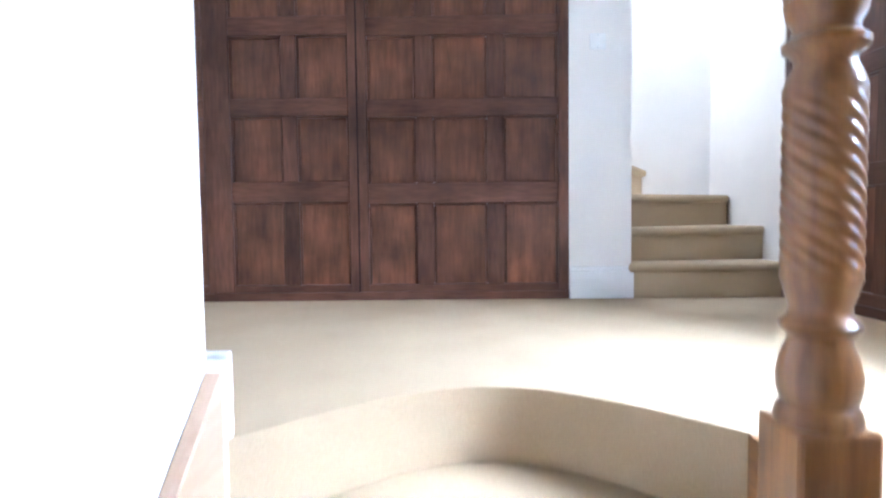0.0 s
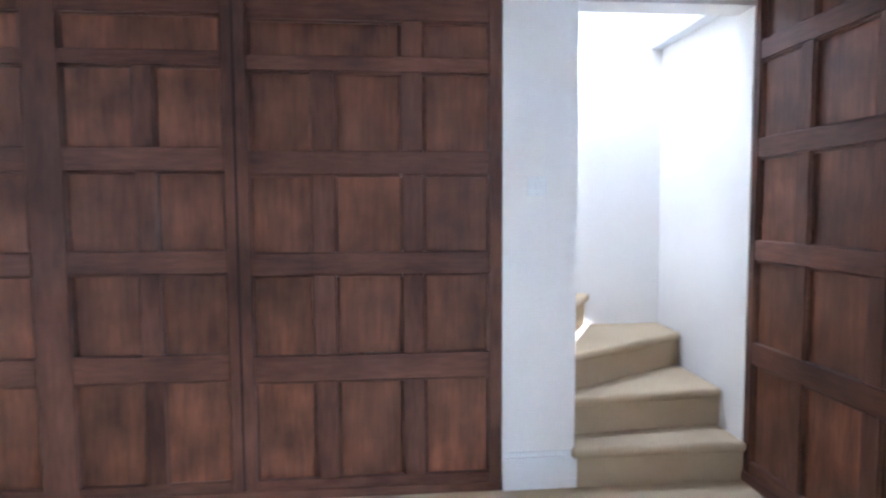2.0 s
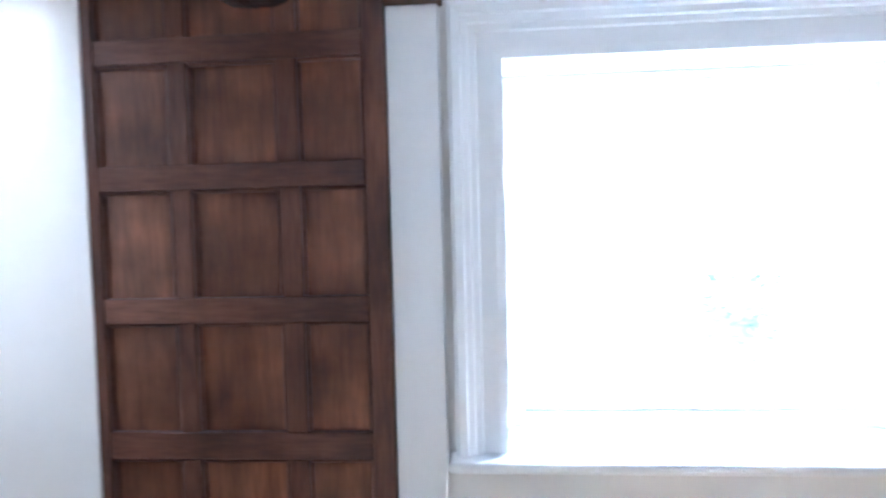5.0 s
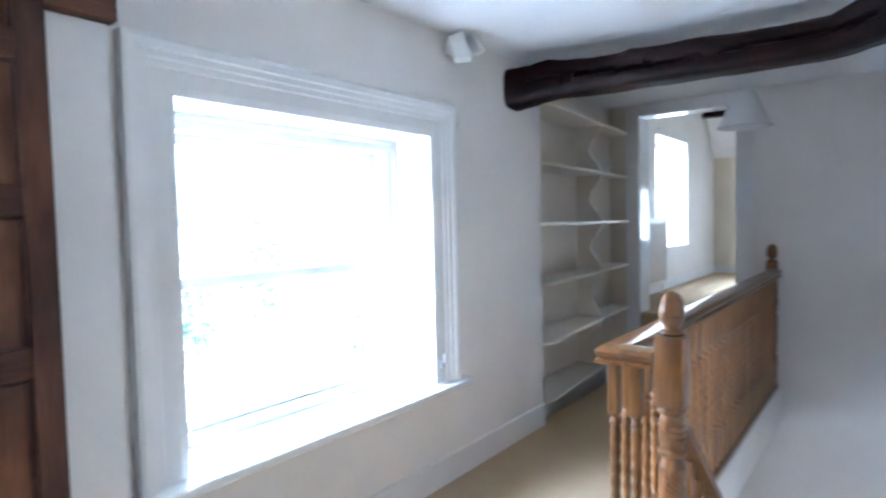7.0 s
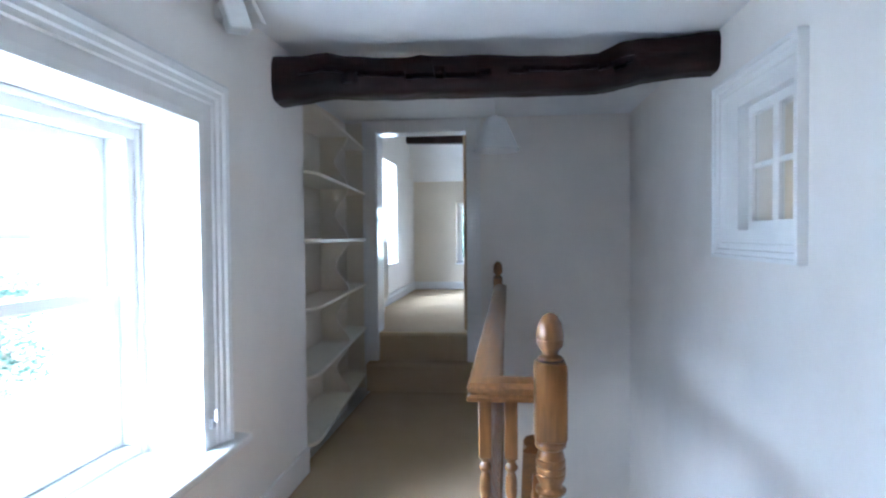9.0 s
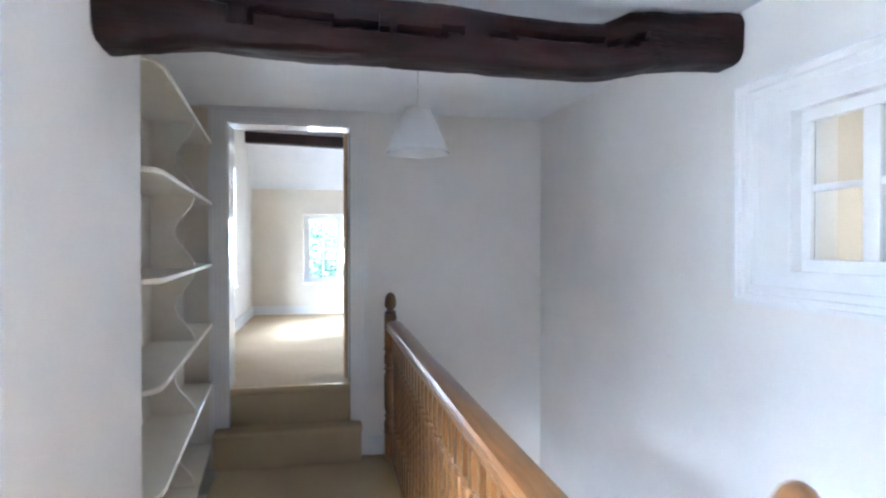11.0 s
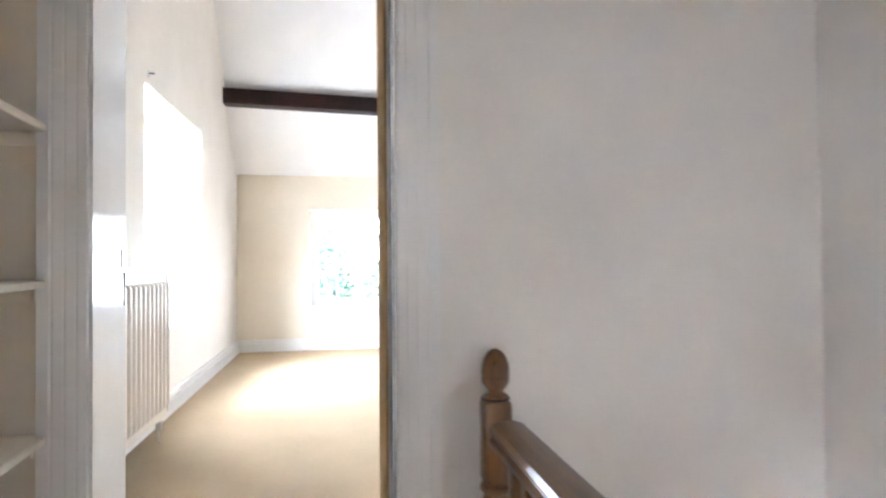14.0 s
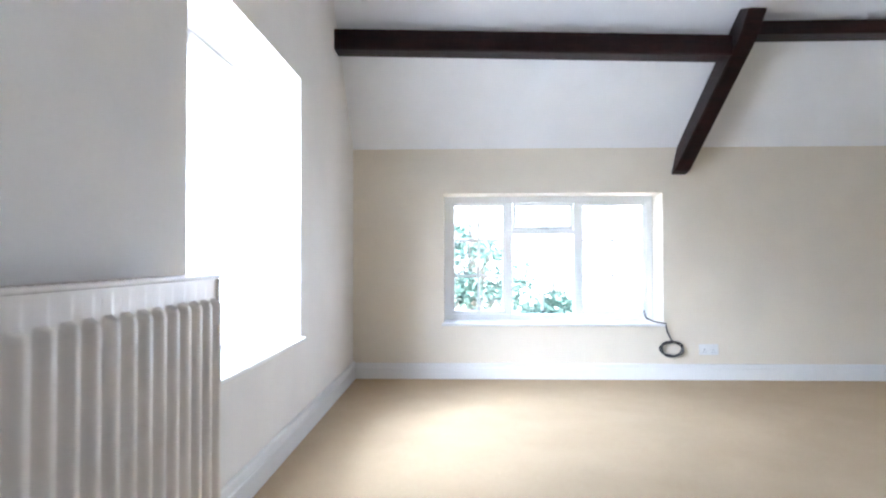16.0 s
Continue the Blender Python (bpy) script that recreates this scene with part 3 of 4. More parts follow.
def architrave(wall_x, sign, y0, y1, z0, z1, outline, legs_from, close_below=False):
    """A mitred moulding round an opening in a wall across x."""
    path = []
    pts = [(y1, legs_from, 1, 0), (y1, z1, 1, 1), (y0, z1, -1, 1), (y0, legs_from, -1, 0)]
    if close_below:
        pts = [(y1, z0, 1, -1), (y1, z1, 1, 1), (y0, z1, -1, 1), (y0, z0, -1, -1)]
    for y, z, a, b in pts:
        path.append(((wall_x, y, z), (0, a, b), (sign, 0, 0)))
    return sweep(path, outline, close_below)


part("architrave", architrave(EW, -1, -2.815, -1.43, 0.573, 1.9, arch, 0.574), gloss_white, win)
cat = thing("window_catch", (1.17, -2.86, 0.70), "small chrome stay hook on the architrave", "catch")
part("plate", bbox(1.168, 1.185, -2.875, -2.845, 0.66, 0.70, w=0.002), steel, cat)
part("hook", bbox(1.15, 1.168, -2.865, -2.855, 0.685, 0.735, w=0.003), steel, cat)


# ---- beams ----
def log_beam(name, y, stations, label, skew=0.0, lean=0.0):
    """A rough-hewn beam; stations of x, z middle, half height, half depth; skew in plan and lean along its length."""
    bm = bmesh.new()
    rings = []
    n, seg = 220, 40
    for k in range(n + 1):
        f = k / n * (len(stations) - 1)
        i = min(int(f), len(stations) - 2)
        u = f - i
        u = u * u * (3 - 2 * u)
        x, zc, hh, hd = [a + (b - a) * u for a, b in zip(stations[i], stations[i + 1])]
        ring = []
        for j in range(seg):
            a = 2 * math.pi * j / seg
            c, s = math.cos(a), math.sin(a)
            sq = (abs(c) ** 4 + abs(s) ** 4) ** -0.25
            w = 1 + 0.05 * noise.noise((x * 3.1 + y, c * 1.2, s * 1.2)) + 0.05 * noise.noise((x * 8, c * 3, s * 3)) + 0.02 * noise.noise((x * 30, c * 9, s * 9))
            row = 10 + round(0.9 * math.sin(x * 5.1))
            crack = -0.03 if (j == row and (0.06 < x < 1.06 or -0.68 < x < -0.05)) else 0.0
            crack += -0.035 if any(abs(x - xn) < 0.03 and j in jn for xn, jn in ((0.797, (10, 11, 12)), (0.318, (9, 10, 11)), (-0.609, (10, 11)))) else 0.0
            ring.append(bm.verts.new((x, y + skew * (x - 1.2) + (hd * sq * w + crack) * s, zc + lean * (1.2 - x) + hh * sq * w * c)))
        rings.append(ring)
    for a, b in zip(rings, rings[1:]):
        for i in range(seg):
            j = (i + 1) % seg
            bm.faces.new((a[i], a[j], b[j], b[i]))
    bm.faces.new(list(reversed(rings[0])))
    bm.faces.new(rings[-1])
    ob = part(name, bm, beam_wood, smooth=True)
    return tagged(ob, label, "beam")


log_beam("ceiling_beam", -3.68, [(1.205, 2.277, 0.123, 0.11), (1.06, 2.282, 0.118, 0.11), (0.92, 2.299, 0.113, 0.11), (0.82, 2.285, 0.105, 0.11), (0.495, 2.271, 0.10, 0.11),
                                 (0.42, 2.278, 0.105, 0.11), (0.34, 2.273, 0.10, 0.11), (0.033, 2.267, 0.101, 0.11), (-0.318, 2.256, 0.091, 0.11), (-0.50, 2.260, 0.094, 0.11), (-0.614, 2.293, 0.114, 0.11),
                                 (-0.748, 2.318, 0.105, 0.11), (-0.908, 2.329, 0.099, 0.11), (-1.118, 2.343, 0.103, 0.11)],
         "blackened rough-hewn oak beam with cracks and notches", 0.074, 0.018)
log_beam("ceiling_beam", -0.62, [(1.148, 2.20, 0.11, 0.12), (1.0, 2.21, 0.125, 0.13), (0.7, 2.27, 0.09, 0.11), (-1.0, 2.29, 0.09, 0.11), (-3.6, 2.28, 0.09, 0.11)],
         "blackened rough oak beam over the landing")

# ---- shelves in the recess ----
shelf = thing("built_in_shelves", (1.35, -5.0, 0.0), "empty white built-in shelves with a scalloped upright", "shelves")
front = [(1.238, -4.05), (1.19, -4.055), (1.165, -4.075), (1.15, -4.11), (1.148, -4.17), (1.305, -5.998)]
for z in (0.165, 0.585, 1.0, 1.42, 1.845, 2.265):
    part("shelf", bevel(prism(front + [(1.498, -5.998), (1.498, -4.042)], "z", z - 0.022, z), 0.004, 1), shelf_white, shelf)
    for yy in (-4.05, -5.99):
        part("bearer", boxes((1.34, 1.497, yy - 0.008, yy + 0.008, z - 0.058, z - 0.0225)), shelf_white, shelf)
wave = []
zs = [0.165, 0.585, 1.0, 1.42, 1.845, 2.265]
for za, zb in zip(zs, zs[1:]):
    bmw = []
    for i in range(17):
        f = i / 16
        bmw.append((1.262 + 0.105 * (0.5 - 0.5 * math.cos(2 * math.pi * f)), za + (zb - 0.022 - za) * f))
    part("upright", prism(bmw + [(1.498, zb - 0.022), (1.498, za)], "y", -5.25, -5.232), shelf_white, shelf)
part("plinth", boxes((1.43, 1.45, -5.998, -4.042, 0.0, 0.1425)), shelf_white, shelf, "set-back cream plinth board")
sock = thing("wall_socket", (1.49, -5.6, 1.06), "white plastic wall socket in the shelf recess", "socket")
part("plate", bbox(1.487, 1.498, -5.67, -5.53, 1.03, 1.12, w=0.003), white_plastic, sock)

# ---- skirtings ----
def skirting(name, bm):
    return setting(name, bevel(bm, 0.006, 2), gloss_white, "white moulded skirting board", "skirting")


skirting("baseboard_1", boxes((EW - 0.02, EW, -1.235, -4.03, 0.0, 0.155)))
skirting("baseboard_2", boxes((0.001, 0.345, -0.022, -0.0025, 0.0, 0.15)))
skirting("baseboard_3", boxes((0.001, 0.34, -0.016, -0.0025, 0.15, 0.175)))
skirting("baseboard_4", boxes((WW, WW + 0.038, -2.02, -2.121, -0.2, 0.165), (WW - 0.3, WW + 0.043, -2.018, -1.998, 0.0, 0.178)))
skirting("baseboard_5", boxes((RE - 0.02, RE, DW - 0.2, SW, RF, RF + 0.135)))
skirting("baseboard_6", boxes((-4.2, RE - 0.021, SW, SW + 0.02, RF, RF + 0.125)))
skirting("baseboard_7", boxes((RE - 0.027, RE - 0.0205, DW - 0.2, SW + 0.02, RF, RF + 0.095)))
skirting("baseboard_8", boxes((-4.2, RE - 0.028, SW + 0.0205, SW + 0.027, RF, RF + 0.09)))
skirting("baseboard_9", boxes((0.1, 0.215, DW, DW + 0.018, 0.0, 0.15)))

# ---- doorway ----
door = tagged(thing("doorway", (0.77, DW, 0.0), "white painted doorway with a fluted architrave", "doorway"), kind="structure")
flute = [(0.0, 0.0), (0.0, 0.016), (0.02, 0.018), (0.026, 0.0168), (0.032, 0.018), (0.05, 0.019), (0.056, 0.0178), (0.062, 0.019), (0.082, 0.020), (0.088, 0.0188), (0.094, 0.022), (0.122, 0.024), (0.122, 0.0)]
part("architrave", sweep([((0.343, DW, 0.262), (-1, 0, 0), (0, 1, 0)), ((0.343, DW, 2.41), (-1, 0, 0.85), (0, 1, 0)), ((1.203, DW, 2.41), (1, 0, 0.85), (0, 1, 0)), ((1.203, DW, 0.262), (1, 0, 0), (0, 1, 0))], flute), gloss_white, door)
part("lining", boxes((1.193, 1.2035, DW + 0.002, DW - 0.247, 0.262, 2.402), (0.3425, 0.353, DW + 0.002, DW - 0.15, 0.262, 2.402), (0.353, 1.193, DW + 0.002, DW - 0.204, 2.40, 2.4105)), lining_gloss, door)
strike = part("strike_plate", bbox(1.189, 1.1935, DW - 0.24, DW - 0.21, 1.447, 1.509, w=0.001), steel, door, "steel strike plate")
part("latch_hole", boxes((1.1885, 1.1895, DW - 0.232, DW - 0.219, 1.465, 1.492)), black_cable, strike)
# Black strip paints in the shadowed gap at the radiator's near end.
part("mortise", boxes((1.1915, 1.1935, DW - 0.242, DW - 0.228, 1.33, 1.435)), black_cable, door, "black strip in place of the shadowed gap at the radiator's end")
leaf = tagged(thing("door_1", (0.37, -6.2, RF), "open white-painted door with an unpainted wooden hinge edge", "door"), kind="structure")
part("panel", bbox(0.349, 0.3855, -6.2, -6.98, RF + 0.012, 2.395, w=0.003), gloss_white, leaf)
part("hinge_edge", bbox(0.3495, 0.3850, -6.188, -6.1995, RF + 0.013, 2.394, w=0.002), raw_wood, leaf, "unpainted brown timber edge")
hinge = Matrix.Translation((0.385, -6.2, 0)) @ pose(0, 0, 0, 0, 0, -52) @ Matrix.Translation((-0.385, 6.2, 0))
part("door_handle", joined(lathe([(0.026, 0.0), (0.026, 0.006), (0.01, 0.012), (0.01, 0.04), (0.024, 0.05), (0.026, 0.062), (0.015, 0.072)], 16)), brass, leaf, "brass knob", True).matrix_world = hinge @ pose(0.386, -6.91, 1.5, 0, 90, 0)

for ob in leaf.children:
    ob.matrix_world = hinge @ ob.matrix_basis

# ---- inner window in the stair wall ----
iw = tagged(thing("window_inner", (WW, -3.3, 1.32), "white framed four-pane inner window over the stairs", "window"), kind="structure")
iarch = [(0.0, 0.0), (0.0, 0.01), (0.03, 0.012), (0.035, 0.02), (0.06, 0.022), (0.066, 0.034), (0.085, 0.036), (0.09, 0.044), (0.105, 0.044), (0.105, 0.0)]
iy0, iy1, iz0, iz1 = -3.645, -2.955, 1.425, 2.075
part("architrave", architrave(WW, 1, iy0, iy1, iz0, iz1, iarch, iz0, True), gloss_white, iw)
part("frame", frame_bars(WW - 0.075, WW - 0.04, -3.50, -2.955, 1.45, 2.03, 0.045), gloss_white, iw)
part("lining", boxes((WW - 0.09, WW + 0.008, iy0, -3.495, iz0, iz1), (WW - 0.09, WW + 0.008, -2.957, -2.93, iz0, iz1), (WW - 0.089, WW + 0.007, -3.50, -2.957, iz0, 1.452), (WW - 0.089, WW + 0.007, -3.50, -2.957, 2.028, iz1)), gloss_white, iw)
part("glazing_bar", bbox(WW - 0.072, WW - 0.043, -3.255, -3.195, 1.495, 1.985), gloss_white, iw)
part("glazing_bar", joined(bbox(WW - 0.07, WW - 0.045, -3.455, -3.255, 1.735, 1.76), bbox(WW - 0.07, WW - 0.045, -3.195, -3.0, 1.735, 1.76)), gloss_white, iw)
for ya, yb in ((-3.455, -3.255), (-3.195, -3.0)):
    for za, zb in ((1.495, 1.735), (1.76, 1.985)):
        pane = part("pane", boxes((WW - 0.06, WW - 0.056, ya, yb, za, zb)), glass, iw)
        pane.visible_shadow = False
setting("wall_beyond", boxes((-3.0, -2.9, -4.6, -3.6, 0.3, 2.7), (-3.0, -2.9, -3.6, -2.12, 0.75, 2.7), (-2.9, WW - 0.2, -4.6, -4.5, 0.3, 2.7), (-2.9, WW - 0.2, -4.5, -2.12, 2.6, 2.7), (-2.9, WW - 0.2, -4.5, -2.12, 0.2, 0.3)), cream_paint, "cream wall of the room behind the inner window", "wall")


# ---- switches, sensor, pendant ----
def switch_plate(place, across, out, label):
    ob = thing("light_switch", place, label, "switch", "light switches")
    p, a, o = Vector(place), Vector(across), Vector(out)
    up = Vector((0, 0, 1))

    def slab(w, h, d0, d1):
        bm = boxes((-w, w, -h, h, d0, d1))
        bevel(bm, 0.003, 2)
        bm.transform(Matrix.Translation(p) @ Matrix((a, up, o)).transposed().to_4x4())
        bmesh.ops.recalc_face_normals(bm, faces=bm.faces[:])
        return bm
    plate = part("plate", slab(0.043, 0.043, 0.0, 0.009), white_plastic, ob)
    part("rocker", slab(0.013, 0.02, 0.008, 0.014), white_plastic, plate)
    for up_by in (-0.033, 0.033):
        screw = lathe([(0.003, 0.008), (0.003, 0.0098)], 8)
        screw.transform(Matrix.Translation(p + up * up_by) @ Matrix((a, up, o)).transposed().to_4x4())
        part("screw", screw, steel, plate)


switch_plate((0.152, -0.002, 1.37), (1, 0, 0), (0, -1, 0), "white plastic light switch on the pier")
switch_plate((WW, -2.467, 1.513), (0, 1, 0), (1, 0, 0), "white plastic light switch on the stair wall")

sensor = thing("alarm_sensor", (1.19, -3.05, 2.38), "white plastic alarm sensor high on the wall", "sensor")
sb_m = bevel(prism([(-0.045, -0.075), (0.045, -0.05), (0.045, 0.075), (-0.045, 0.075)], "y", -0.05, 0.05), 0.012, 3)
sb_m.transform(pose(1.115, -2.99, 2.375, 0, 18, 38))
part("body", sb_m, white_plastic, sensor, smooth=True)
flap = bevel(prism([(-0.012, -0.055), (0.012, -0.03), (0.012, 0.065), (-0.012, 0.065)], "y", -0.05, 0.05), 0.006, 2)
flap.transform(pose(1.085, -3.10, 2.415, 0, 35, 62))
part("lens", flap, white_plastic, sensor, smooth=True)
part("bracket", bevel(boxes((1.13, 1.2, -3.06, -2.97, 2.36, 2.43)), 0.012, 3), white_plastic, sensor, smooth=True)

lx, ly, lz = 0.05, -4.735, 2.03
lamp = thing("pendant_lamp", (lx, ly, 2.5), "white fabric cone pendant lamp hanging from the ceiling", "lamp")
part("ceiling_rose", lathe([(0.045, 2.475), (0.05, 2.49), (0.05, 2.51)], 20, lx, ly), white_plastic, lamp, smooth=True)
part("cord", lathe([(0.004, 2.2), (0.004, 2.48)], 8, lx, ly), white_plastic, lamp)
sh = bmesh.new()
ri = [[sh.verts.new((lx + r * math.cos(2 * math.pi * i / 40), ly + r * math.sin(2 * math.pi * i / 40), z)) for i in range(40)] for r, z in ((0.165, lz), (0.065, lz + 0.235), (0.062, lz + 0.235), (0.162, lz))]
for a, b in zip(ri, ri[1:] + ri[:1]):
    for i in range(40):
        j = (i + 1) % 40
        sh.faces.new((a[i], a[j], b[j], b[i]))
bmesh.ops.recalc_face_normals(sh, faces=sh.faces[:])
part("shade", sh, shade_cloth, lamp, smooth=True)
part("lining", lathe([(0.161, lz + 0.001), (0.0605, lz + 0.234)], 40, lx, ly, capped=False), lining_grey, lamp, "pale grey inner lining", smooth=True)
part("rim", lathe([(0.1655, lz + 0.006), (0.1675, lz + 0.003), (0.1665, lz - 0.001), (0.1635, lz - 0.001), (0.162, lz + 0.003)], 40, lx, ly, capped=False), lining_grey, lamp, smooth=True)
part("holder", lathe([(0.018, lz + 0.11), (0.02, lz + 0.12), (0.02, lz + 0.19), (0.012, lz + 0.22)], 16, lx, ly), white_plastic, lamp, smooth=True)
part("bulb", lathe([(0.004, lz + 0.035), (0.02, lz + 0.042), (0.029, lz + 0.065), (0.024, lz + 0.09), (0.014, lz + 0.115)], 16, lx, ly), white_plastic, lamp, smooth=True)
part("shade_carrier", joined(boxes((lx - 0.063, lx + 0.063, ly - 0.002, ly + 0.002, lz + 0.2, lz + 0.204)), boxes((lx - 0.002, lx + 0.002, ly - 0.063, ly + 0.063, lz + 0.2, lz + 0.204))), steel, lamp)

# ---- attic room ----
rad = thing("radiator", (1.5, -7.1, RF), "white ribbed steel panel radiator on the wall", "radiator")
ry0, ry1, rz0, rz1 = -7.59, -6.64, RF + 0.125, 1.43
bm = bmesh.new()
ribs, fine = 15, 20
n = ribs * fine
cols_r = []
for k in range(n + 1):
    y = ry1 + (ry0 - ry1) * k / n
    d = 0.024 * min(1.0, max(0.0, 0.42 - 0.85 * math.cos(2 * math.pi * k / fine)))
    ring = []
    for z, f in ((rz0, 0), (rz0 + 0.04, 0), (rz0 + 0.048, 0.35), (rz0 + 0.058, 0.8), (rz0 + 0.075, 1), (rz1 - 0.085, 1), (rz1 - 0.074, 0.85), (rz1 - 0.068, 0.4), (rz1 - 0.063, 0), (rz1, 0)):
        ring.append(bm.verts.new((1.444 - d * f, y, z)))
    cols_r.append(ring)
for a, b in zip(cols_r, cols_r[1:]):
    for i in range(9):
        bm.faces.new((a[i], b[i], b[i + 1], a[i + 1]))
bmesh.ops.recalc_face_normals(bm, faces=bm.faces[:])
part("front_panel", bm, rad_paint, rad, smooth=True)
part("back_panel", bbox(1.49, 1.50, ry0, ry1, rz0, rz1 - 0.01), rad_paint, rad)
part("top_grille", joined(bbox(1.432, 1.51, ry0 - 0.004, ry1 + 0.004, rz1 - 0.006, rz1 + 0.006), *[boxes((1.45, 1.495, ry1 - 0.03 - 0.03 * i, ry1 - 0.04 - 0.03 * i, rz1 + 0.006, rz1 + 0.008)) for i in range(27)]), rad_paint, rad)
part("side_panel", bbox(1.436, 1.51, ry0 - 0.003, ry0 + 0.002, rz0 + 0.02, rz1 - 0.007, w=0.001), rad_paint, rad)
part("side_panel", bbox(1.436, 1.51, ry1 - 0.002, ry1 + 0.003, rz0 + 0.02, rz1 - 0.007, w=0.001), rad_paint, rad)
for yy in (ry0 + 0.05, ry1 - 0.05):
    part("pipe", lathe([(0.008, RF), (0.008, rz0 + 0.02)], 10, 1.47, yy), rad_paint, rad, smooth=True)
    part("valve", lathe([(0.012, RF + 0.06), (0.016, RF + 0.065), (0.016, RF + 0.10), (0.012, RF + 0.105)], 12, 1.47, yy), white_plastic, rad, smooth=True)
    part("wall_bracket", boxes((1.50, 1.585, yy - 0.02, yy + 0.02, rz0 + 0.1, rz1 - 0.1)), steel, rad)

purlin = bevel(boxes((-1.12, 1.62, -9.99, -9.83, 2.92, 3.065)), 0.012, 2)
for v in purlin.verts:
    v.co.z += (v.co.x - 1.58) * 0.0285 + 0.006 * noise.noise((v.co.x * 2, v.co.y, v.co.z * 3))
tagged(part("roof_purlin", purlin, beam_wood), "black-stained squared roof purlin across the attic room", "beam", "roof purlins")
tagged(part("roof_purlin", bevel(boxes((-4.25, -1.20, -9.99, -9.83, 2.985, 3.079)), 0.012, 2), beam_wood), "black-stained slimmer roof purlin beyond the rafter", "beam", "roof purlins")
truss = prism([(-10.56, 2.14), (-10.48, 2.165), (-9.76, 2.93), (-9.70, 3.11), (-9.86, 3.17), (-10.56, 2.37)], "x", -1.075, -0.955)
bevel(truss, 0.01, 2)
for v in truss.verts:
    v.co.x -= (v.co.z - 2.14) * 0.215
tagged(part("roof_truss", truss, beam_wood), "black-stained sloping principal rafter", "beam")
hk = thing("wall_hook", (1.575, -7.745, 2.525), "small dark metal hook above the window", "hook")
part("plate", bbox(1.579, 1.585, -7.753, -7.737, 2.505, 2.545, w=0.001), steel, hk)
part("pin", bbox(1.55, 1.579, -7.749, -7.741, 2.525, 2.533, w=0.001), black_cable, hk)


def casement(name, label):
    ob = tagged(thing(name, (0, SW - 0.25, 0.96), label, "window"), kind="structure")
    Y0, Y1 = SW - 0.30, SW - 0.24

    def bar(x0, x1, z0, z1, d=0.0):
        return bbox(x0, x1, Y0 + d, Y1 - d, z0, z1)
    part("window_frame", joined(bar(-0.884, 0.854, 0.962, 1.01), bar(-0.884, 0.854, 1.95, 1.999), bar(-0.884, -0.83, 1.01, 1.95), bar(0.80, 0.854, 1.01, 1.95),
                                bar(0.285, 0.335, 1.01, 1.95), bar(-0.28, -0.23, 1.01, 1.95), bar(-0.23, 0.285, 1.68, 1.72)), gloss_white, ob)
    part("top_sash", joined(bar(-0.225, 0.28, 1.722, 1.75, 0.01), bar(-0.225, 0.28, 1.92, 1.948, 0.01), bar(-0.225, -0.195, 1.75, 1.92, 0.01), bar(0.25, 0.28, 1.75, 1.92, 0.01)), gloss_white, ob)
    part("stay", bbox(-0.02, 0.08, Y1, Y1 + 0.012, 1.725, 1.735, w=0.002), steel, ob)
    for xa, xb in ((-0.83, -0.28), (0.335, 0.80)):
        part("casement", joined(bar(xa, xb, 1.01, 1.04, 0.01), bar(xa, xb, 1.92, 1.95, 0.01), bar(xa, xa + 0.03, 1.04, 1.92, 0.01), bar(xb - 0.03, xb, 1.04, 1.92, 0.01)), gloss_white, ob)
        mid = (xa + xb) / 2
        part("glazing_bar", joined(bar(mid - 0.01, mid + 0.01, 1.04, 1.92, 0.02), bar(xa + 0.03, xb - 0.03, 1.32, 1.34, 0.021), bar(xa + 0.03, xb - 0.03, 1.62, 1.64, 0.021)), gloss_white, ob)
    part("glazing_bar", bar(0.02, 0.04, 1.04, 1.68, 0.02), gloss_white, ob)
    for xa, xb, za, zb in ((-0.80, -0.31, 1.04, 1.92), (0.365, 0.77, 1.04, 1.92), (-0.23, 0.285, 1.01, 1.68), (-0.195, 0.25, 1.75, 1.92)):
        p = part("pane", boxes((xa, xb, SW - 0.272, SW - 0.268, za, zb)), glass, ob)
        p.visible_shadow = False
    part("window_sill", bevel(boxes((-0.90, 0.87, SW - 0.24, SW + 0.025, 0.94, 0.964)), 0.006, 2), gloss_white, ob)


casement("window_south", "white three-light casement window with glazing bars")
ew = tagged(thing("window_gable", (RE + 0.3, -8.35, 1.05), "white casement window in a deep reveal of the attic room", "window"), kind="structure")
part("window_frame", joined(frame_bars(RE + 0.28, RE + 0.34, -8.99, -7.70, 1.06, 2.45, 0.06), bbox(RE + 0.285, RE + 0.335, -8.38, -8.31, 1.12, 2.39)), gloss_white, ew)
for ya, yb in ((-8.93, -8.38), (-8.31, -7.76)):
    part("glazing_bar", joined(bbox(RE + 0.30, RE + 0.32, ya, yb, 1.5, 1.52), bbox(RE + 0.30, RE + 0.32, ya, yb, 1.95, 1.97)), gloss_white, ew)
    p = part("pane", boxes((RE + 0.308, RE + 0.312, ya, yb, 1.12, 2.39)), glass, ew)
    p.visible_shadow = False
part("window_sill", bevel(boxes((RE - 0.03, RE + 0.28, -9.02, -7.67, 1.035, 1.058)), 0.006, 2), gloss_white, ew)

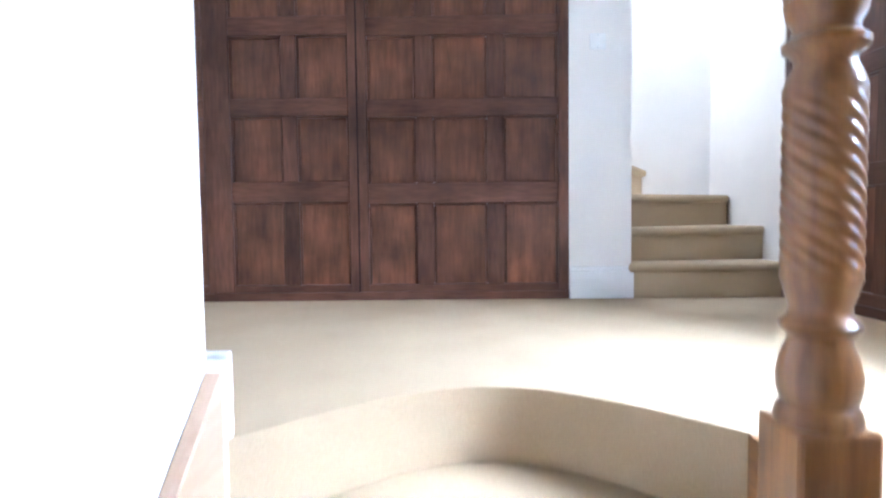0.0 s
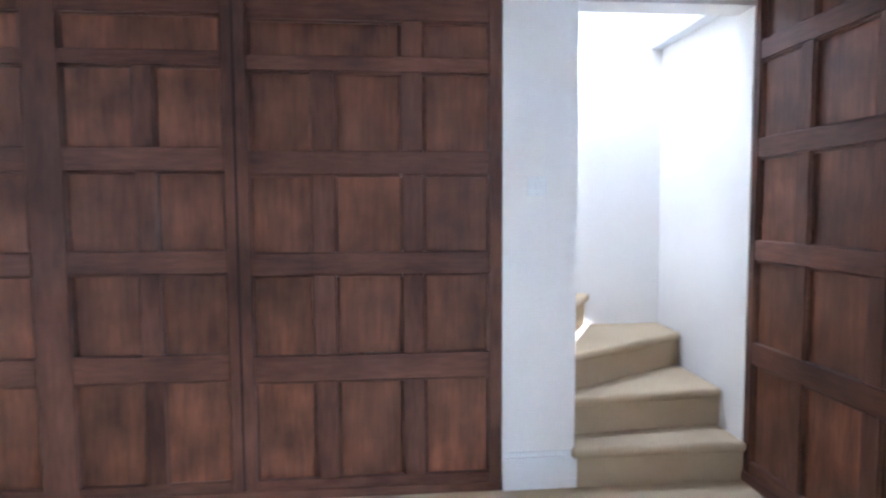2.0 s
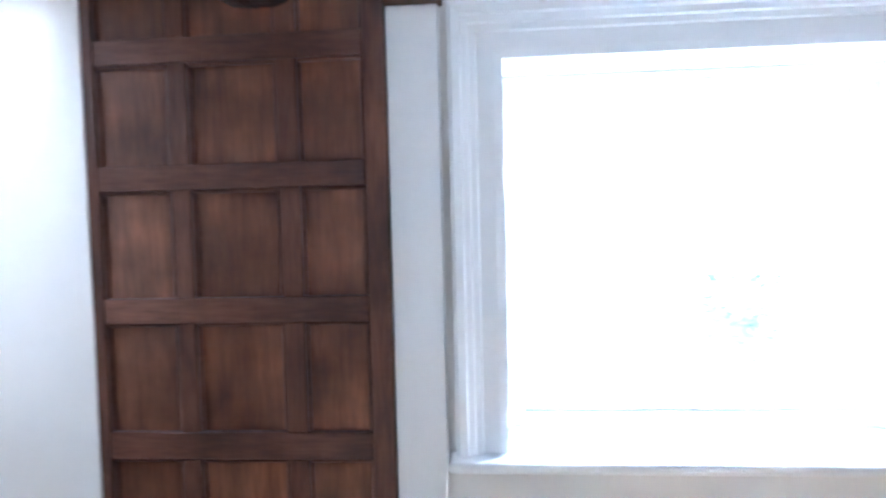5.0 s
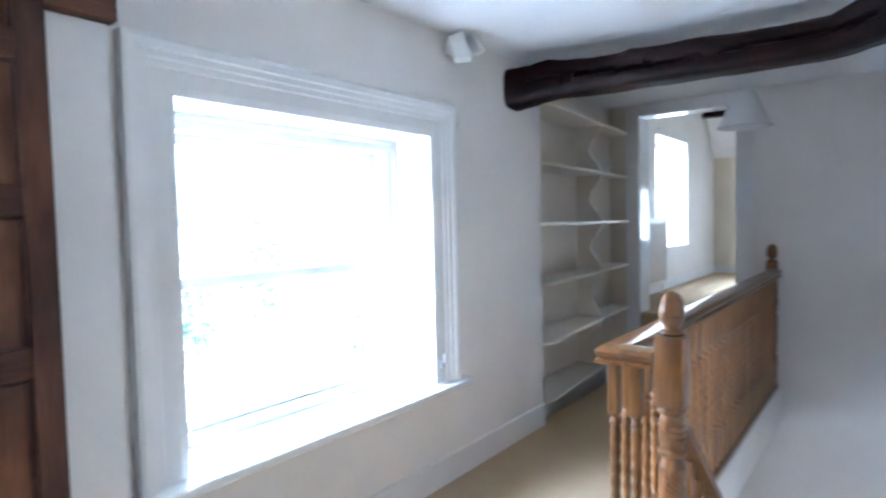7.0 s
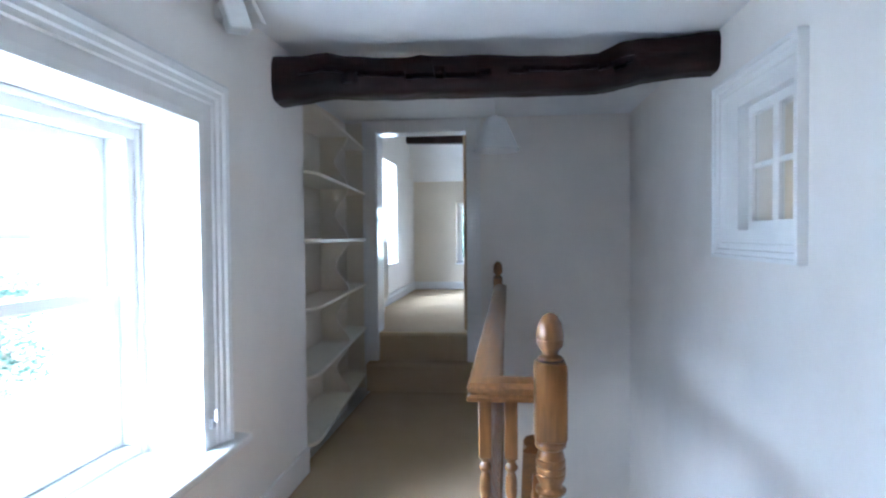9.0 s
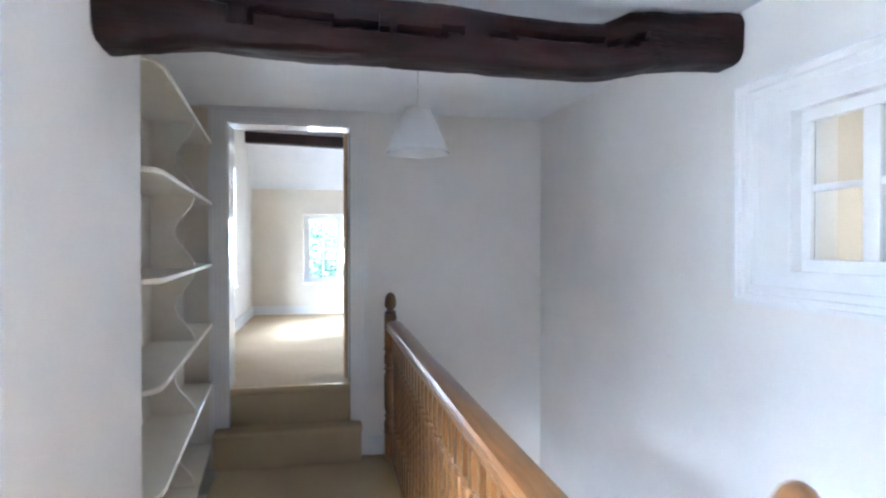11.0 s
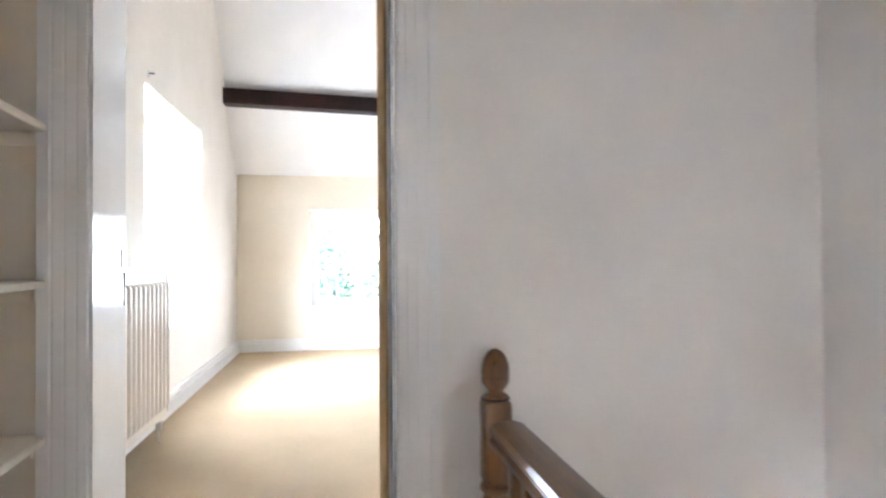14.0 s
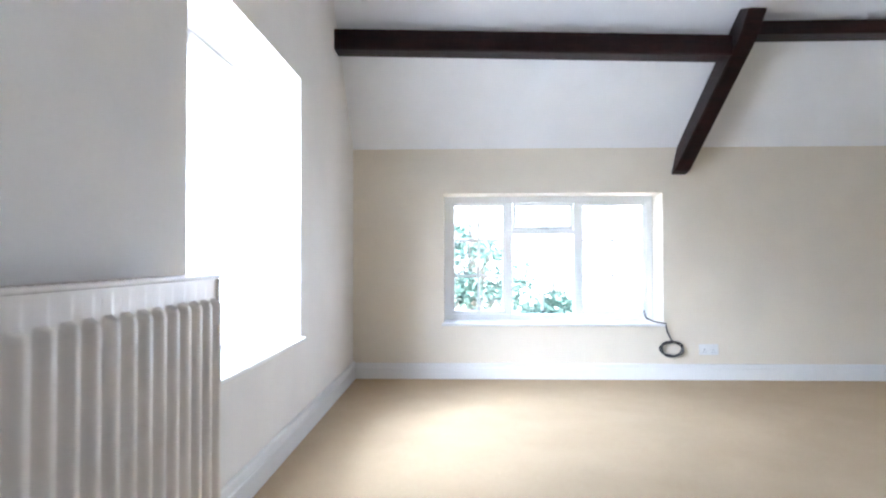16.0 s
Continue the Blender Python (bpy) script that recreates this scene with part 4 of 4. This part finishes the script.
so = thing("wall_socket", (-1.235, SW, 0.755), "white double wall socket above the skirting", "socket")
so_plate = part("plate", bbox(-1.31, -1.16, SW + 0.001, SW + 0.011, 0.715, 0.80, w=0.003), white_plastic, so)
for xx in (-1.27, -1.20):
    part("rocker", bbox(xx - 0.008, xx + 0.008, SW + 0.011, SW + 0.015, 0.775, 0.79, w=0.001), white_plastic, so_plate)
    for dx, dz in ((0, -0.008), (-0.009, -0.025), (0.009, -0.025)):
        part("pin_hole", boxes((xx + dx - 0.003, xx + dx + 0.003, SW + 0.0105, SW + 0.0115, 0.762 + dz, 0.768 + dz)), black_cable, so_plate)

cab = bpy.data.curves.new("cable", "CURVE")
cab.dimensions, cab.bevel_depth, cab.bevel_resolution = "3D", 0.006, 3
sp = cab.splines.new("POLY")
pts = [(-0.76, SW - 0.1, 1.06), (-0.765, SW - 0.05, 1.0), (-0.80, SW + 0.03, 0.98), (-0.89, SW + 0.036, 0.965), (-0.905, SW + 0.03, 0.90)]
for i in range(70):
    a = 2 * math.pi * i / 22 + 1.6
    r = 0.075 + 0.008 * math.sin(i * 0.7)
    pts.append((-0.94 + r * 1.15 * math.cos(a), SW + 0.03 + 0.01 * math.sin(i * 0.9), 0.765 + r * 0.75 * math.sin(a)))
sp.points.add(len(pts) - 1)
for q, c in zip(sp.points, pts):
    q.co = (*c, 1)
cab.materials.append(black_cable)
tagged(new("aerial_cable", cab), "coiled black aerial cable hanging from the window sill", "cable")

# ---- outside ----
setting("ground", boxes((-3500, 3500, -3500, 3500, -3.0, -2.86)), gravel, "pale gravel yard outside the windows", "ground")


def tree(x, y, h, r, seed):
    rnd = random.Random(seed)
    ob = thing("tree", (x, y, -2.86), "leafy green garden tree seen through the window", "tree", "garden trees")
    trunk = lathe([(0.28, -2.86), (0.2, -2.0), (0.15, -2.86 + h * 0.5), (0.05, -2.86 + h * 0.9)], 10, x, y)
    limbs = [trunk]
    bm = bmesh.new()
    centres = []
    for _ in range(18):
        a, e = rnd.uniform(0, 6.28), rnd.uniform(-1.2, 1.2)
        d = r * rnd.uniform(0.45, 0.95)
        c = Vector((x + d * math.cos(a) * math.cos(e), y + d * math.sin(a) * math.cos(e), -2.86 + h * 0.58 + d * math.sin(e)))
        centres.append(c)
        base = Vector((x, y, -2.86 + h * rnd.uniform(0.3, 0.55)))
        side = (c - base).cross((0, 0, 1)).normalized()
        limbs.append(sweep([(base, side * 0.06, (0, 0, 0.06)), (c, side * 0.015, (0, 0, 0.015))], [(-1, -1), (1, -1), (1, 1), (-1, 1)]))
    part("trunk", joined(*limbs), bark, ob)
    verts, faces = [], []
    for c in centres:
        for _ in range(230):
            p = c + Vector((rnd.gauss(0, 1), rnd.gauss(0, 1), rnd.gauss(0, 0.8))) * r * 0.24
            u = Vector((rnd.uniform(-1, 1), rnd.uniform(-1, 1), rnd.uniform(-1, 1))).normalized()
            v = u.cross((rnd.uniform(-1, 1), rnd.uniform(-1, 1), rnd.uniform(-1, 1))).normalized()
            s = rnd.uniform(0.04, 0.085)
            k = len(verts)
            verts += [p - u * s, p + v * s * 0.5, p + u * s, p - v * s * 0.5]
            faces.append((k, k + 1, k + 2, k + 3))
    me = bpy.data.meshes.new("crown")
    me.from_pydata([tuple(v) for v in verts], [], faces)
    me.materials.append(leaf_mat)
    crown = new("crown", me)
    crown.parent = ob
    crown.matrix_parent_inverse = ob.matrix_world.inverted()


tree(11.5, -6.6, 4.0, 1.4, 1)
tree(13.5, -10.2, 4.6, 1.7, 2)
tree(11.5, -12.4, 3.7, 1.4, 3)
tree(0.45, -18.0, 7.2, 1.05, 4)
tree(-1.15, -17.4, 5.1, 0.75, 5)
tree(2.1, -18.6, 7.6, 1.4, 6)
